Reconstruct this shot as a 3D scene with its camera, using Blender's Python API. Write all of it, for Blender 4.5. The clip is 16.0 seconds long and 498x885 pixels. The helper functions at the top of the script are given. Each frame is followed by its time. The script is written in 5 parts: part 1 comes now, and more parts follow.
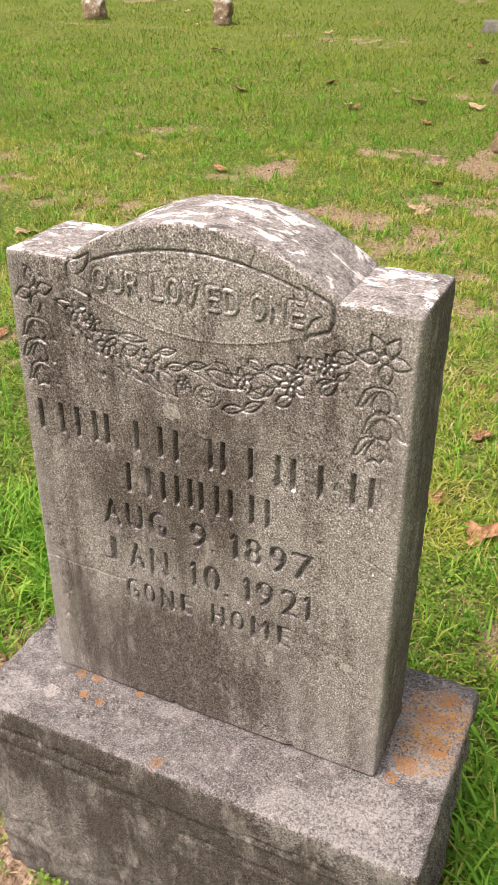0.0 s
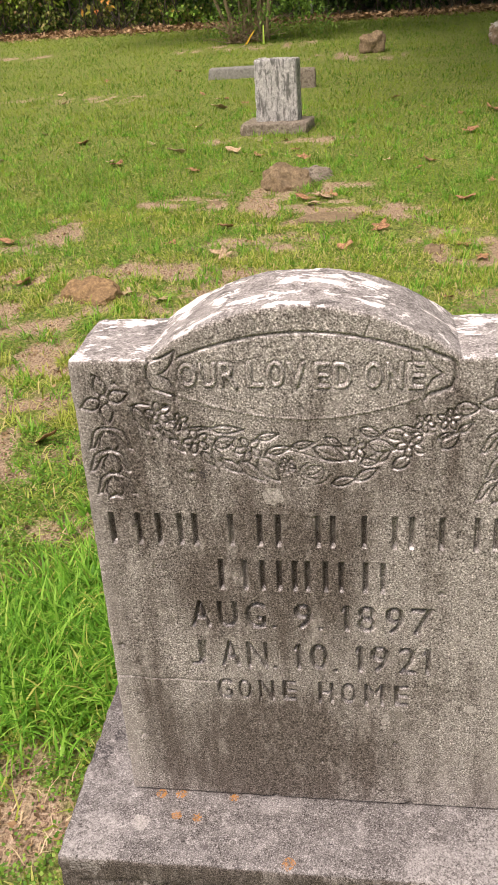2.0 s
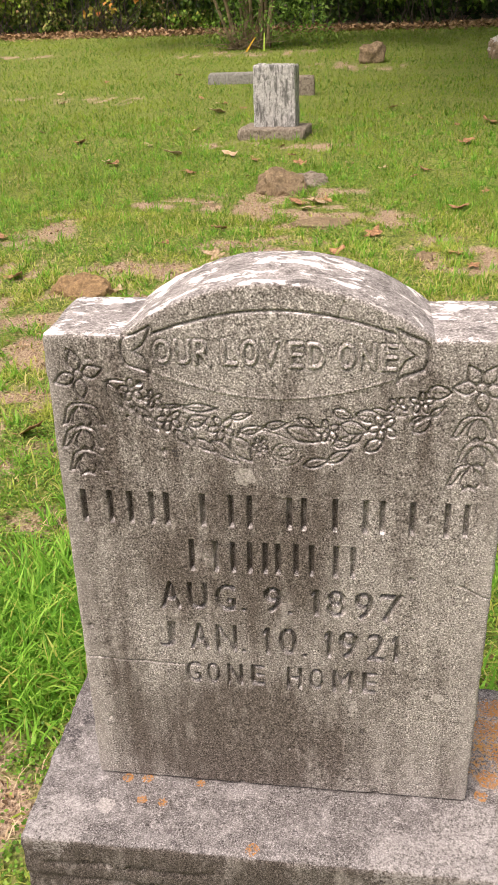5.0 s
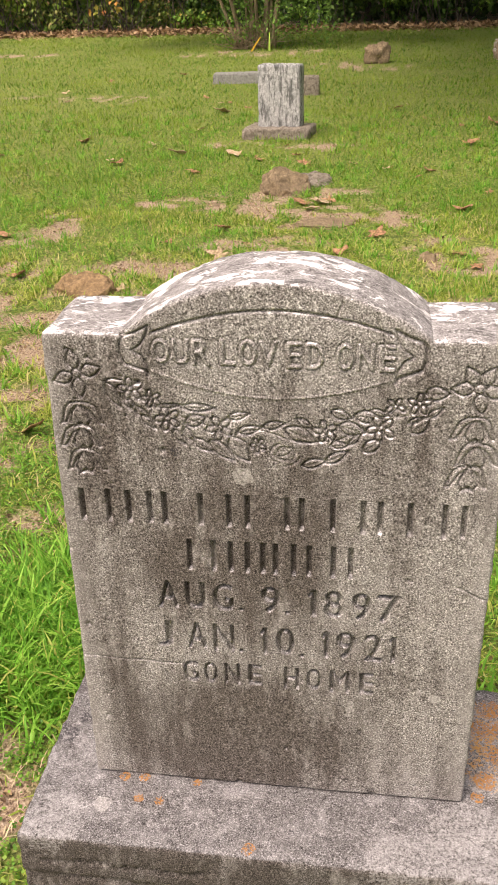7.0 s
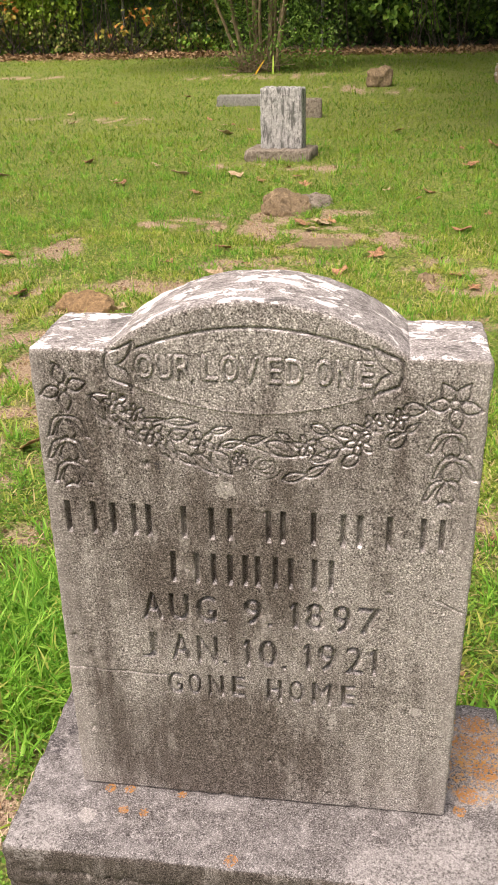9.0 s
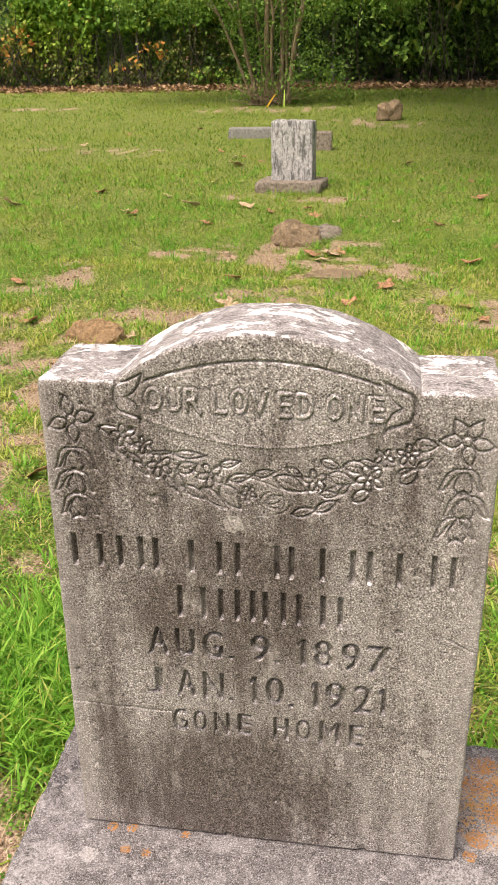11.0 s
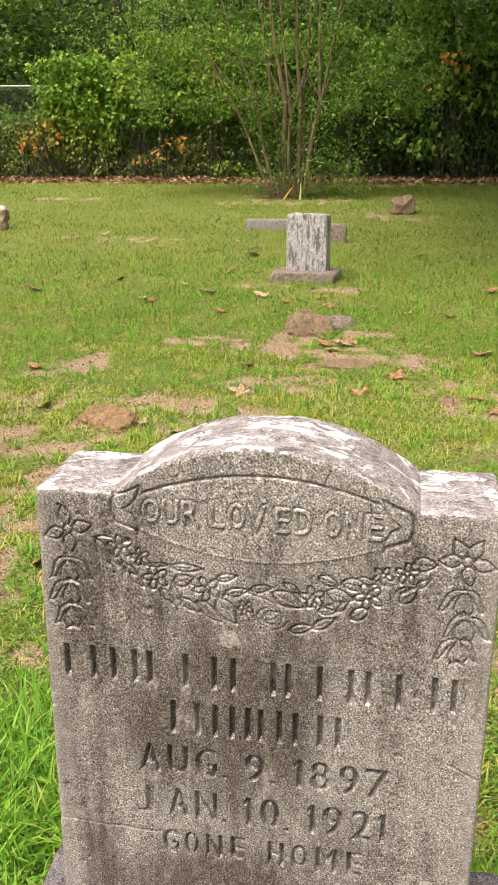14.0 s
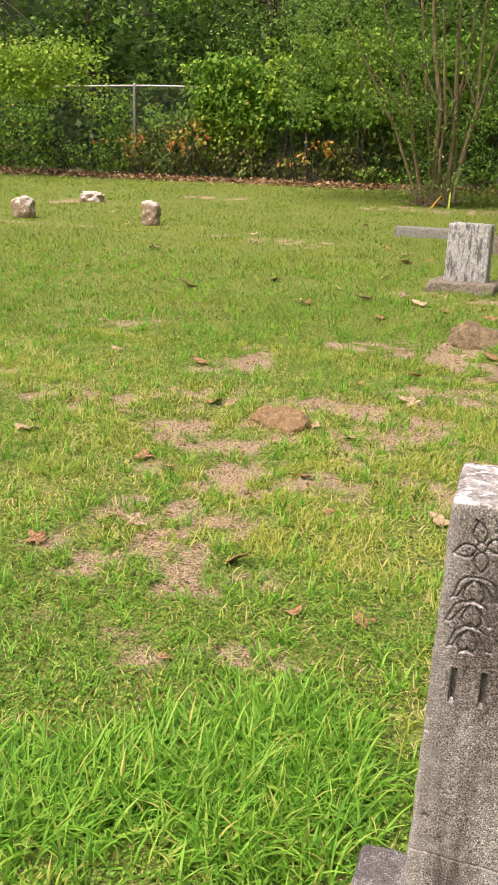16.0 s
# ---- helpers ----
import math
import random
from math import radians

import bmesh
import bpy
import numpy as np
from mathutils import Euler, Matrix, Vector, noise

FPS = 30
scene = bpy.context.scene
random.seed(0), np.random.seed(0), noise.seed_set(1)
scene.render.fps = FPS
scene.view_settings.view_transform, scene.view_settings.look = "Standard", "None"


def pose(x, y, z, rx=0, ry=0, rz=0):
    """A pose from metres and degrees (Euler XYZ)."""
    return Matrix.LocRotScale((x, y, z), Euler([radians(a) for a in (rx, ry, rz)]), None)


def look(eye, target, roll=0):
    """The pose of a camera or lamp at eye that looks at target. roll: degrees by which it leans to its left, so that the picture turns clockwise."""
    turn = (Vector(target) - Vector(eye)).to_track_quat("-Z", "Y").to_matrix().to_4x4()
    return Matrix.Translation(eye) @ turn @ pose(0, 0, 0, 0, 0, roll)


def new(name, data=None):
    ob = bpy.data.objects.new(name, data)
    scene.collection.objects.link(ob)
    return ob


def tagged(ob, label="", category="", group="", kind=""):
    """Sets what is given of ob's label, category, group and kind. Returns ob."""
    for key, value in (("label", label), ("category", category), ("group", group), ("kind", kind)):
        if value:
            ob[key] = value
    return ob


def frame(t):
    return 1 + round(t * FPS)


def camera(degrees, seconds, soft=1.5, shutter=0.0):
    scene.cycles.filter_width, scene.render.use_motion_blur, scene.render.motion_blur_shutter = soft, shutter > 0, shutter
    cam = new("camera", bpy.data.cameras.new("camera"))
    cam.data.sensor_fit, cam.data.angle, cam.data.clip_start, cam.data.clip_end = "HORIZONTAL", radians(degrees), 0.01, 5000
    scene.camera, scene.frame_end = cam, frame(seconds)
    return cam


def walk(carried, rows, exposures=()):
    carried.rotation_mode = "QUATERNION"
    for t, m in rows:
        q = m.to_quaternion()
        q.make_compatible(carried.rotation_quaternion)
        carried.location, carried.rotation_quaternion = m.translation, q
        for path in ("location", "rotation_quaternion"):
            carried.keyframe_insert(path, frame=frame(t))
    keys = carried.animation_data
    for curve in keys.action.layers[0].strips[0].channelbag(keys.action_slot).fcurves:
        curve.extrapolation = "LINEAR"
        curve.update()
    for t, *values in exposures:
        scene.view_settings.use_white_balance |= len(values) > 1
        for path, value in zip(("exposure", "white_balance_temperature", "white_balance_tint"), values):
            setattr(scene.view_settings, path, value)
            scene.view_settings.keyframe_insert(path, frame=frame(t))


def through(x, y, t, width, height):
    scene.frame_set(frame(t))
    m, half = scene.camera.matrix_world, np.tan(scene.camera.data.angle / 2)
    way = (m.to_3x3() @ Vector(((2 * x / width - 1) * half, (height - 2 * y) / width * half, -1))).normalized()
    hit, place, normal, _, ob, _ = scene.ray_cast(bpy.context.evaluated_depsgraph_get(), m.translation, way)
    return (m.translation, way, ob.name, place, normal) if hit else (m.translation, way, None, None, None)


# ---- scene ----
cam = camera(31.96, 16.0, soft=0.8)
# seconds, eye, yaw, pitch, roll
PATH = [
    (0, 0.5222, -0.9234, 1.6475, 25.35, -30.59, -0.13),
    (0.5, 0.3514, -0.8672, 1.6248, 20.73, -29.90, -1.15),
    (1, 0.2281, -0.8691, 1.6530, 16.33, -29.08, -2.38),
    (1.5, 0.1005, -0.9519, 1.6499, 10.35, -28.76, -3.78),
    (2, 0.0954, -0.9947, 1.6840, 9.07, -28.08, -4.01),
    (2.5, 0.1326, -1.0053, 1.6847, 9.13, -27.52, -3.18),
    (3, 0.1272, -0.9851, 1.6731, 9.10, -27.33, -2.90),
    (3.5, 0.1166, -0.9875, 1.6620, 8.90, -27.36, -2.67),
    (4, 0.1182, -1.0115, 1.6503, 8.60, -27.46, -2.43),
    (6.5, 0.1201, -1.0042, 1.6522, 8.41, -27.77, -1.70),
    (7, 0.1255, -1.0085, 1.6512, 8.54, -27.67, -1.73),
    (7.5, 0.1249, -1.0175, 1.6534, 8.57, -27.47, -1.64),
    (8, 0.1267, -1.0277, 1.6562, 8.65, -27.22, -1.58),
    (8.5, 0.1332, -1.0293, 1.6562, 8.75, -26.84, -1.49),
    (9, 0.1572, -1.0289, 1.6554, 8.73, -26.40, -1.49),
    (11.5, 0.1524, -1.0142, 1.6585, 9.48, -23.96, -0.99),
    (12, 0.1583, -1.0175, 1.6619, 9.76, -23.34, -0.93),
    (12.5, 0.1660, -1.0167, 1.6680, 10.04, -22.54, -0.75),
    (13, 0.1642, -1.0075, 1.6828, 10.21, -21.13, -0.50),
    (13.5, 0.1618, -0.9961, 1.6960, 10.20, -19.97, -0.31),
    (14, 0.1682, -0.9912, 1.6934, 10.06, -19.16, -0.26),
    (14.5, 0.1845, -0.9922, 1.6854, 10.07, -18.67, -0.49),
    (15, 0.1667, -0.9923, 1.6748, 12.60, -18.64, -0.74),
    (15.5, 0.0240, -1.0021, 1.6780, 14.82, -18.72, 0.63),
    (16, -0.2349, -1.0153, 1.6719, 17.59, -18.98, 1.68),
]
walk(cam, [(t, pose(x, y, z, 90 + pitch, 0, yaw) @ pose(0, 0, 0, 0, 0, roll)) for t, x, y, z, yaw, pitch, roll in PATH], exposures=[(0, 0.76, 7050, 23), (1.5, 0.63, 7050, 23), (3, 0.80, 7050, 23), (9, 0.80, 7050, 23), (12, 0.88, 7050, 23), (16, 0.90, 7050, 23)])

# ---- light ----
world = bpy.data.worlds.new("sky")
scene.world = world
world.use_nodes = True
wn = world.node_tree
sky = wn.nodes.new("ShaderNodeTexSky")
sky.sky_type = 'NISHITA'
sky.sun_disc = False
sky.sun_elevation, sky.sun_rotation = radians(61), radians(211)
sky.air_density, sky.dust_density, sky.ozone_density = 1.0, 5.0, 0.6
wn.nodes["Background"].inputs["Strength"].default_value = 0.113
veil = wn.nodes.new("ShaderNodeHueSaturation")
veil.inputs["Saturation"].default_value = 0.45
wn.links.new(sky.outputs["Color"], veil.inputs["Color"])
wn.links.new(veil.outputs["Color"], wn.nodes["Background"].inputs["Color"])
sun = new("sun", bpy.data.lights.new("sun", "SUN"))
sun.data.energy, sun.data.angle, sun.data.color = 2.05, radians(34), (1.0, 0.94, 0.86)
sun.matrix_basis = look((-4.5, -7.5, 16), (0, 0, 0))


# ---- materials ----
class Nodes:
    """Short forms for building one node material."""

    def __init__(self, name):
        self.m = bpy.data.materials.new(name)
        self.m.use_nodes = True
        self.t = self.m.node_tree
        self.b = self.t.nodes["Principled BSDF"]
        self.b.inputs["Specular IOR Level"].default_value = 0.25
        self.out = self.t.nodes["Material Output"]

    def put(self, socket, value):
        if hasattr(value, "is_output"):
            self.t.links.new(value, socket)
        else:
            socket.default_value = value

    def coords(self, scale=(1, 1, 1), which="Object"):
        n = self.t.nodes.new("ShaderNodeTexCoord")
        m = self.t.nodes.new("ShaderNodeMapping")
        m.inputs["Scale"].default_value = scale
        self.t.links.new(n.outputs[which], m.inputs["Vector"])
        return m.outputs["Vector"]

    def noise(self, scale, detail=3, rough=0.55, stretch=(1, 1, 1), distort=0.0):
        n = self.t.nodes.new("ShaderNodeTexNoise")
        n.inputs["Scale"].default_value = scale
        n.inputs["Detail"].default_value = detail
        n.inputs["Roughness"].default_value = rough
        n.inputs["Distortion"].default_value = distort
        self.t.links.new(self.coords(stretch), n.inputs["Vector"])
        return n.outputs["Fac"]

    def cells(self, scale, stretch=(1, 1, 1), out="Distance"):
        n = self.t.nodes.new("ShaderNodeTexVoronoi")
        n.inputs["Scale"].default_value = scale
        self.t.links.new(self.coords(stretch), n.inputs["Vector"])
        return n.outputs[out]

    def ramp(self, fac, *stops):
        n = self.t.nodes.new("ShaderNodeValToRGB")
        e = n.color_ramp.elements
        while len(e) < len(stops):
            e.new(0.5)
        for k, (p, c) in zip(e, stops):
            k.position = p
            k.color = (c, c, c, 1) if isinstance(c, (int, float)) else (*c, 1)
        self.put(n.inputs["Fac"], fac)
        return n.outputs["Color"]

    def math(self, op, a, b=0.0, clamp=False):
        n = self.t.nodes.new("ShaderNodeMath")
        n.operation, n.use_clamp = op, clamp
        self.put(n.inputs[0], a)
        self.put(n.inputs[1], b)
        return n.outputs[0]

    def mix(self, fac, a, b, kind="MIX"):
        n = self.t.nodes.new("ShaderNodeMix")
        n.data_type, n.blend_type = "RGBA", kind
        self.put(n.inputs[0], fac)
        for s, v in ((n.inputs[6], a), (n.inputs[7], b)):
            self.put(s, (*v, 1) if isinstance(v, tuple) else v)
        return n.outputs[2]

    def xyz(self, which="Object"):
        n = self.t.nodes.new("ShaderNodeSeparateXYZ")
        self.t.links.new(self.coords(which=which), n.inputs[0])
        return n.outputs

    def up(self):
        n = self.t.nodes.new("ShaderNodeNewGeometry")
        s = self.t.nodes.new("ShaderNodeSeparateXYZ")
        self.t.links.new(n.outputs["Normal"], s.inputs[0])
        return s.outputs[2]

    def island(self):
        return self.t.nodes.new("ShaderNodeNewGeometry").outputs["Random Per Island"]

    def random(self):
        return self.t.nodes.new("ShaderNodeObjectInfo").outputs["Random"]

    def attribute(self, name):
        n = self.t.nodes.new("ShaderNodeAttribute")
        n.attribute_name = name
        return n.outputs["Fac"]

    def spot(self, x, y, z, r, ragged):
        """1 within a ragged round patch of radius r."""
        c = self.xyz()
        d = [self.math("POWER", self.math("SUBTRACT", c[i], v), 2.0) for i, v in enumerate((x, y, z))]
        d = self.math("SQRT", self.math("ADD", self.math("ADD", d[0], d[1]), d[2]))
        d = self.math("ADD", d, self.math("MULTIPLY", self.math("SUBTRACT", ragged, 0.5), 1.3 * r))
        return self.math("LESS_THAN", d, r)

    def haze(self, x, z, rx, rz):
        """Falls off softly from 1 at (x, z) on an upright face."""
        c = self.xyz()
        a = self.math("POWER", self.math("DIVIDE", self.math("SUBTRACT", c[0], x), rx), 2.0)
        b = self.math("POWER", self.math("DIVIDE", self.math("SUBTRACT", c[2], z), rz), 2.0)
        return self.math("SUBTRACT", 1.0, self.math("ADD", a, b), True)

    def bump(self, height, strength, distance):
        n = self.t.nodes.new("ShaderNodeBump")
        n.inputs["Strength"].default_value = strength
        n.inputs["Distance"].default_value = distance
        self.put(n.inputs["Height"], height)
        self.t.links.new(n.outputs["Normal"], self.b.inputs["Normal"])

    def done(self, colour, rough=0.9):
        self.put(self.b.inputs["Base Color"], (*colour, 1) if isinstance(colour, tuple) else colour)
        self.put(self.b.inputs["Roughness"], rough)
        return self.m

    def leafy(self, colour, through=0.35, rough=0.55):
        """A thin leaf, which lets part of the light through."""
        self.done(colour, rough)
        tr = self.t.nodes.new("ShaderNodeBsdfTranslucent")
        self.put(tr.inputs["Color"], colour)
        mx = self.t.nodes.new("ShaderNodeMixShader")
        mx.inputs[0].default_value = through
        self.t.links.new(self.b.outputs[0], mx.inputs[1])
        self.t.links.new(tr.outputs[0], mx.inputs[2])
        self.t.links.new(mx.outputs[0], self.out.inputs["Surface"])
        return self.m


def weathered_stone(name, spots=(), tone=1.0, shift=0.0, stains=(), edges=False):
    """Grey cast stone: sand grain, brown-black grime in streaks, pale and dark lichen on what faces up."""
    n = Nodes(name)
    grain = n.noise(390, 2, 0.78)
    shade = [tuple(tone * c for c in v) for v in ((0.048, 0.044, 0.038), (0.215, 0.203, 0.182), (0.355, 0.34, 0.31), (0.80, 0.78, 0.74))]
    sand = n.ramp(n.math("ADD", n.math("MULTIPLY", grain, 0.76), n.math("MULTIPLY", n.noise(110, 4, 0.75), 0.24)), (0.375, shade[0]), (0.460, shade[1]), (0.545, shade[2]), (0.650, shade[3]))
    big = n.noise(6.5, 5, 0.66, (1, 1, 0.55))
    streak = n.noise(24, 5, 0.66, (1, 1, 0.10))
    grime = n.math("ADD", n.math("MULTIPLY", big, 0.64), n.math("MULTIPLY", streak, 0.40))
    x, y, z = n.xyz()[:3]
    for px, pz, rx, rz, amount in stains:
        grime = n.math("ADD", grime, n.math("MULTIPLY", n.haze(px, pz, rx, rz), amount))
    if edges:
        grime = n.math("ADD", grime, n.math("MULTIPLY", n.ramp(y, (0.01, 0.0), (0.12, 1.0)), 0.20))
    stained = n.mix(n.ramp(grime, (0.44 - shift, 0.0), (0.62 - shift, 0.92)), sand, n.mix(0.86, sand, (0.20, 0.160, 0.135), "MULTIPLY"))
    blotch = n.noise(60, 4, 0.68)
    stained = n.mix(n.ramp(blotch, (0.51, 0.0), (0.66, 0.55)), stained, n.mix(0.9, sand, (0.26, 0.23, 0.205), "MULTIPLY"))
    pale = n.noise(26, 5, 0.7, (1, 1, 0.4))
    stained = n.mix(n.ramp(pale, (0.54, 0.0), (0.70, 0.55)), stained, n.mix(0.45, sand, (0.56, 0.53, 0.485)))
    if edges:
        rim = n.math("ADD", n.math("ABSOLUTE", n.math("SUBTRACT", x, 0.002)), n.math("MULTIPLY", n.math("SUBTRACT", n.noise(28, 4, 0.7), 0.5), 0.07))
        rim = n.math("MULTIPLY", n.ramp(rim, (0.268, 0.0), (0.306, 0.5)), n.ramp(y, (0.006, 1.0), (0.03, 0.15)))
        stained = n.mix(rim, stained, n.mix(0.6, sand, (0.50, 0.475, 0.44)))
    flat = n.ramp(n.up(), (0.55, 0.0), (0.8, 1.0))
    lich = n.noise(19, 6, 0.74, (0.8, 1.35, 1.0), 0.5)
    crust = n.ramp(n.math("ADD", n.math("MULTIPLY", n.noise(46, 5, 0.75), 0.6), n.math("MULTIPLY", n.noise(170, 3, 0.7), 0.4)), (0.42, 0.0), (0.55, 1.0))
    top = n.mix(crust, n.mix(0.55, sand, (0.07, 0.066, 0.064)), n.mix(0.35, sand, (0.46, 0.445, 0.435)))
    on_die = n.ramp(z, (0.90, 0.0), (0.95, 1.0))
    top = n.mix(n.math("MULTIPLY", on_die, n.ramp(lich, (0.535, 0.0), (0.560, 0.95))), top, (0.78, 0.76, 0.73))
    top = n.mix(n.ramp(n.noise(15, 6, 0.74, (0.8, 1.3, 1)), (0.585, 0.0), (0.63, 0.9)), top, n.mix(0.3, (0.04, 0.039, 0.038), sand))
    low = n.mix(n.ramp(n.noise(16, 6, 0.75), (0.44, 0.0), (0.64, 0.7)), n.mix(0.8, sand, (0.57, 0.575, 0.61), "MULTIPLY"), n.mix(0.35, sand, (0.41, 0.405, 0.415)))
    low = n.mix(n.ramp(n.noise(55, 4, 0.7), (0.57, 0.0), (0.67, 0.6)), low, n.mix(0.3, sand, (0.48, 0.47, 0.475)))
    low = n.mix(n.ramp(n.noise(80, 3, 0.6), (0.60, 0.0), (0.68, 0.7)), low, n.mix(0.3, (0.06, 0.058, 0.062), sand))
    top = n.mix(on_die, low, top)
    col = n.mix(flat, stained, top)
    ragged = n.noise(75, 4, 0.7)
    fine = n.noise(210, 3, 0.7)
    for kind, px, py, pz, r in spots:
        paint = {"orange_dust": (0.46, 0.24, 0.06), "orange": (0.40, 0.175, 0.035), "black": (0.035, 0.034, 0.036), "white": (0.68, 0.66, 0.61), "grey": (0.09, 0.08, 0.078), "pale": (0.44, 0.43, 0.41)}[kind]
        patch = n.spot(px, py, pz, r, ragged)
        if kind in ("orange", "black", "grey"):
            patch = n.math("MULTIPLY", patch, n.ramp(fine, (0.42, 0.0), (0.56, 0.85)))
        elif kind == "white":
            patch = n.math("MULTIPLY", patch, n.ramp(fine, (0.36, 0.08), (0.60, 0.42)))
        elif kind == "orange_dust":
            patch = n.math("MULTIPLY", patch, n.ramp(n.math("ADD", n.math("MULTIPLY", fine, 0.5), n.math("MULTIPLY", ragged, 0.5)), (0.49, 0.0), (0.58, 0.8)))
        elif kind == "pale":
            patch = n.math("MULTIPLY", patch, n.ramp(fine, (0.42, 0.0), (0.62, 0.6)))
        col = n.mix(patch, col, paint)
    pits = n.ramp(n.cells(150), (0.05, 0.0), (0.2, 1.0))
    h = n.math("ADD", n.math("MULTIPLY", grain, 0.9), n.math("ADD", n.math("MULTIPLY", pits, 0.35), n.math("MULTIPLY", blotch, 0.5)))
    n.bump(h, 0.75, 0.002)
    return n.done(col, 0.93)


M_STONE = weathered_stone("weathered_cast_stone", (
    ("white", -0.036, -0.002, 1.064, 0.014), ("white", 0.120, -0.002, 0.668, 0.006), ("white", 0.119, -0.002, 0.656, 0.007), ("white", 0.117, -0.002, 0.644, 0.005),
    ("white", 0.245, -0.002, 0.69, 0.009), ("black", -0.128, -0.002, 1.098, 0.006)),
    1.0, 0.0, ((-0.06, 0.575, 0.22, 0.17, 0.16), (-0.06, 0.90, 0.17, 0.16, 0.10), (-0.12, 1.07, 0.16, 0.09, 0.05), (0.06, 1.00, 0.10, 0.14, 0.05), (0.20, 0.80, 0.16, 0.30, -0.08), (0.0, 1.27, 0.26, 0.09, -0.10)), True)
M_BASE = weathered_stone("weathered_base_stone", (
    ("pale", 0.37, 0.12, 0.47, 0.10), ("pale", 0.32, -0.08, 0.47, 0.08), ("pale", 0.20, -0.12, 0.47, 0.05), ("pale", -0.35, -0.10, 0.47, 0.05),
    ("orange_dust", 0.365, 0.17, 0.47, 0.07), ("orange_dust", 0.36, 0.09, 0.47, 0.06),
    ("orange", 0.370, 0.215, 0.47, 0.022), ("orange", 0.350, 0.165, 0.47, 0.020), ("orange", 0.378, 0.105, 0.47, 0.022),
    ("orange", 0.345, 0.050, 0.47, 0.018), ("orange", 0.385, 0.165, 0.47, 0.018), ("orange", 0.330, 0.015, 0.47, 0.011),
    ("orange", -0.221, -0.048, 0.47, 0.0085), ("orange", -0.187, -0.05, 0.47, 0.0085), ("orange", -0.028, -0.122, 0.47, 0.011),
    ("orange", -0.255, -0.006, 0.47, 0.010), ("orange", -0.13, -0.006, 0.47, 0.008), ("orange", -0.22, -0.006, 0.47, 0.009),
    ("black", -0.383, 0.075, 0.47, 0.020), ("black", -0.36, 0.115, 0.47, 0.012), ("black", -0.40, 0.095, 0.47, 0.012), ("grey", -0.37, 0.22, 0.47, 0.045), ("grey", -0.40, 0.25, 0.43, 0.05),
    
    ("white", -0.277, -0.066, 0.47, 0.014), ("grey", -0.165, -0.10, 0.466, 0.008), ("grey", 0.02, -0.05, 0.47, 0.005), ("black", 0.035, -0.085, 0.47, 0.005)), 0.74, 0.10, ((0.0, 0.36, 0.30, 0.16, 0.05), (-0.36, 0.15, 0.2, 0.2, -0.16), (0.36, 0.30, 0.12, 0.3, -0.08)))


def plain_stone(name, dark, light, grime=(0.05, 0.048, 0.045), streaks=0.12, amount=0.6, crust=0.0):
    n = Nodes(name)
    g = n.noise(120, 3, 0.7)
    col = n.ramp(n.noise(26, 5, 0.65), (0.32, dark), (0.66, light))
    col = n.mix(0.35, col, n.ramp(g, (0.35, dark), (0.65, light)))
    s = n.noise(24, 5, 0.7, (1, 1, streaks), 0.5)
    col = n.mix(n.math("MULTIPLY", n.ramp(s, (0.47, 0.0), (0.60, 1.0)), amount), col, grime)
    if crust:
        lichen = n.math("MULTIPLY", n.ramp(n.math("ADD", n.up(), n.math("MULTIPLY", n.math("SUBTRACT", n.noise(14, 5, 0.75), 0.5), 3.0)), (0.25, 0.0), (0.60, 1.0)), crust)
        col = n.mix(lichen, col, (0.66, 0.65, 0.61))
    n.bump(n.math("ADD", g, n.noise(30, 5, 0.7)), 0.9, 0.012)
    return n.done(col, 0.94)


M_MARBLE = plain_stone("streaked_grey_marble", (0.20, 0.208, 0.185), (0.74, 0.74, 0.70), (0.075, 0.078, 0.068), 0.22, 0.8)
M_PLINTH = plain_stone("brown_grey_stone", (0.16, 0.135, 0.10), (0.42, 0.37, 0.29), (0.07, 0.055, 0.04), 0.8, 0.6)
M_RUST = plain_stone("rusty_fieldstone", (0.14, 0.09, 0.048), (0.50, 0.34, 0.17), (0.11, 0.075, 0.045), 0.8, 0.5)
M_FIELD = plain_stone("brown_fieldstone", (0.15, 0.11, 0.066), (0.42, 0.32, 0.19), (0.09, 0.068, 0.045), 0.8, 0.5)
M_PALE = plain_stone("pale_lichened_stone", (0.23, 0.165, 0.10), (0.50, 0.39, 0.27), (0.10, 0.075, 0.05), 0.8, 0.4, 0.75)
M_LEDGER = plain_stone("grey_ledger_stone", (0.20, 0.20, 0.175), (0.36, 0.36, 0.32), (0.09, 0.09, 0.08), 0.8, 0.4)


def soil():
    n = Nodes("thin_soil_and_thatch")
    grit = n.noise(90, 4, 0.7)
    straw = n.noise(60, 3, 0.6, (1, 0.25, 1), 1.2)
    earth = n.ramp(grit, (0.36, (0.11, 0.072, 0.046)), (0.50, (0.34, 0.24, 0.158)), (0.64, (0.56, 0.45, 0.33)))
    earth = n.mix(n.ramp(straw, (0.52, 0.0), (0.62, 0.6)), earth, (0.52, 0.42, 0.27))
    thatch = n.ramp(n.noise(45, 4, 0.7), (0.37, (0.055, 0.085, 0.016)), (0.52, (0.18, 0.24, 0.045)), (0.66, (0.37, 0.35, 0.13)))
    patchy = n.ramp(n.math("ADD", n.attribute("bare"), n.math("MULTIPLY", n.math("SUBTRACT", n.noise(11, 6, 0.75), 0.5), 1.5)), (0.25, 0.0), (0.75, 1.0))
    col = n.mix(patchy, thatch, earth)
    n.bump(n.math("ADD", grit, straw), 0.8, 0.02)
    return n.done(col, 0.97)


M_SOIL = soil()


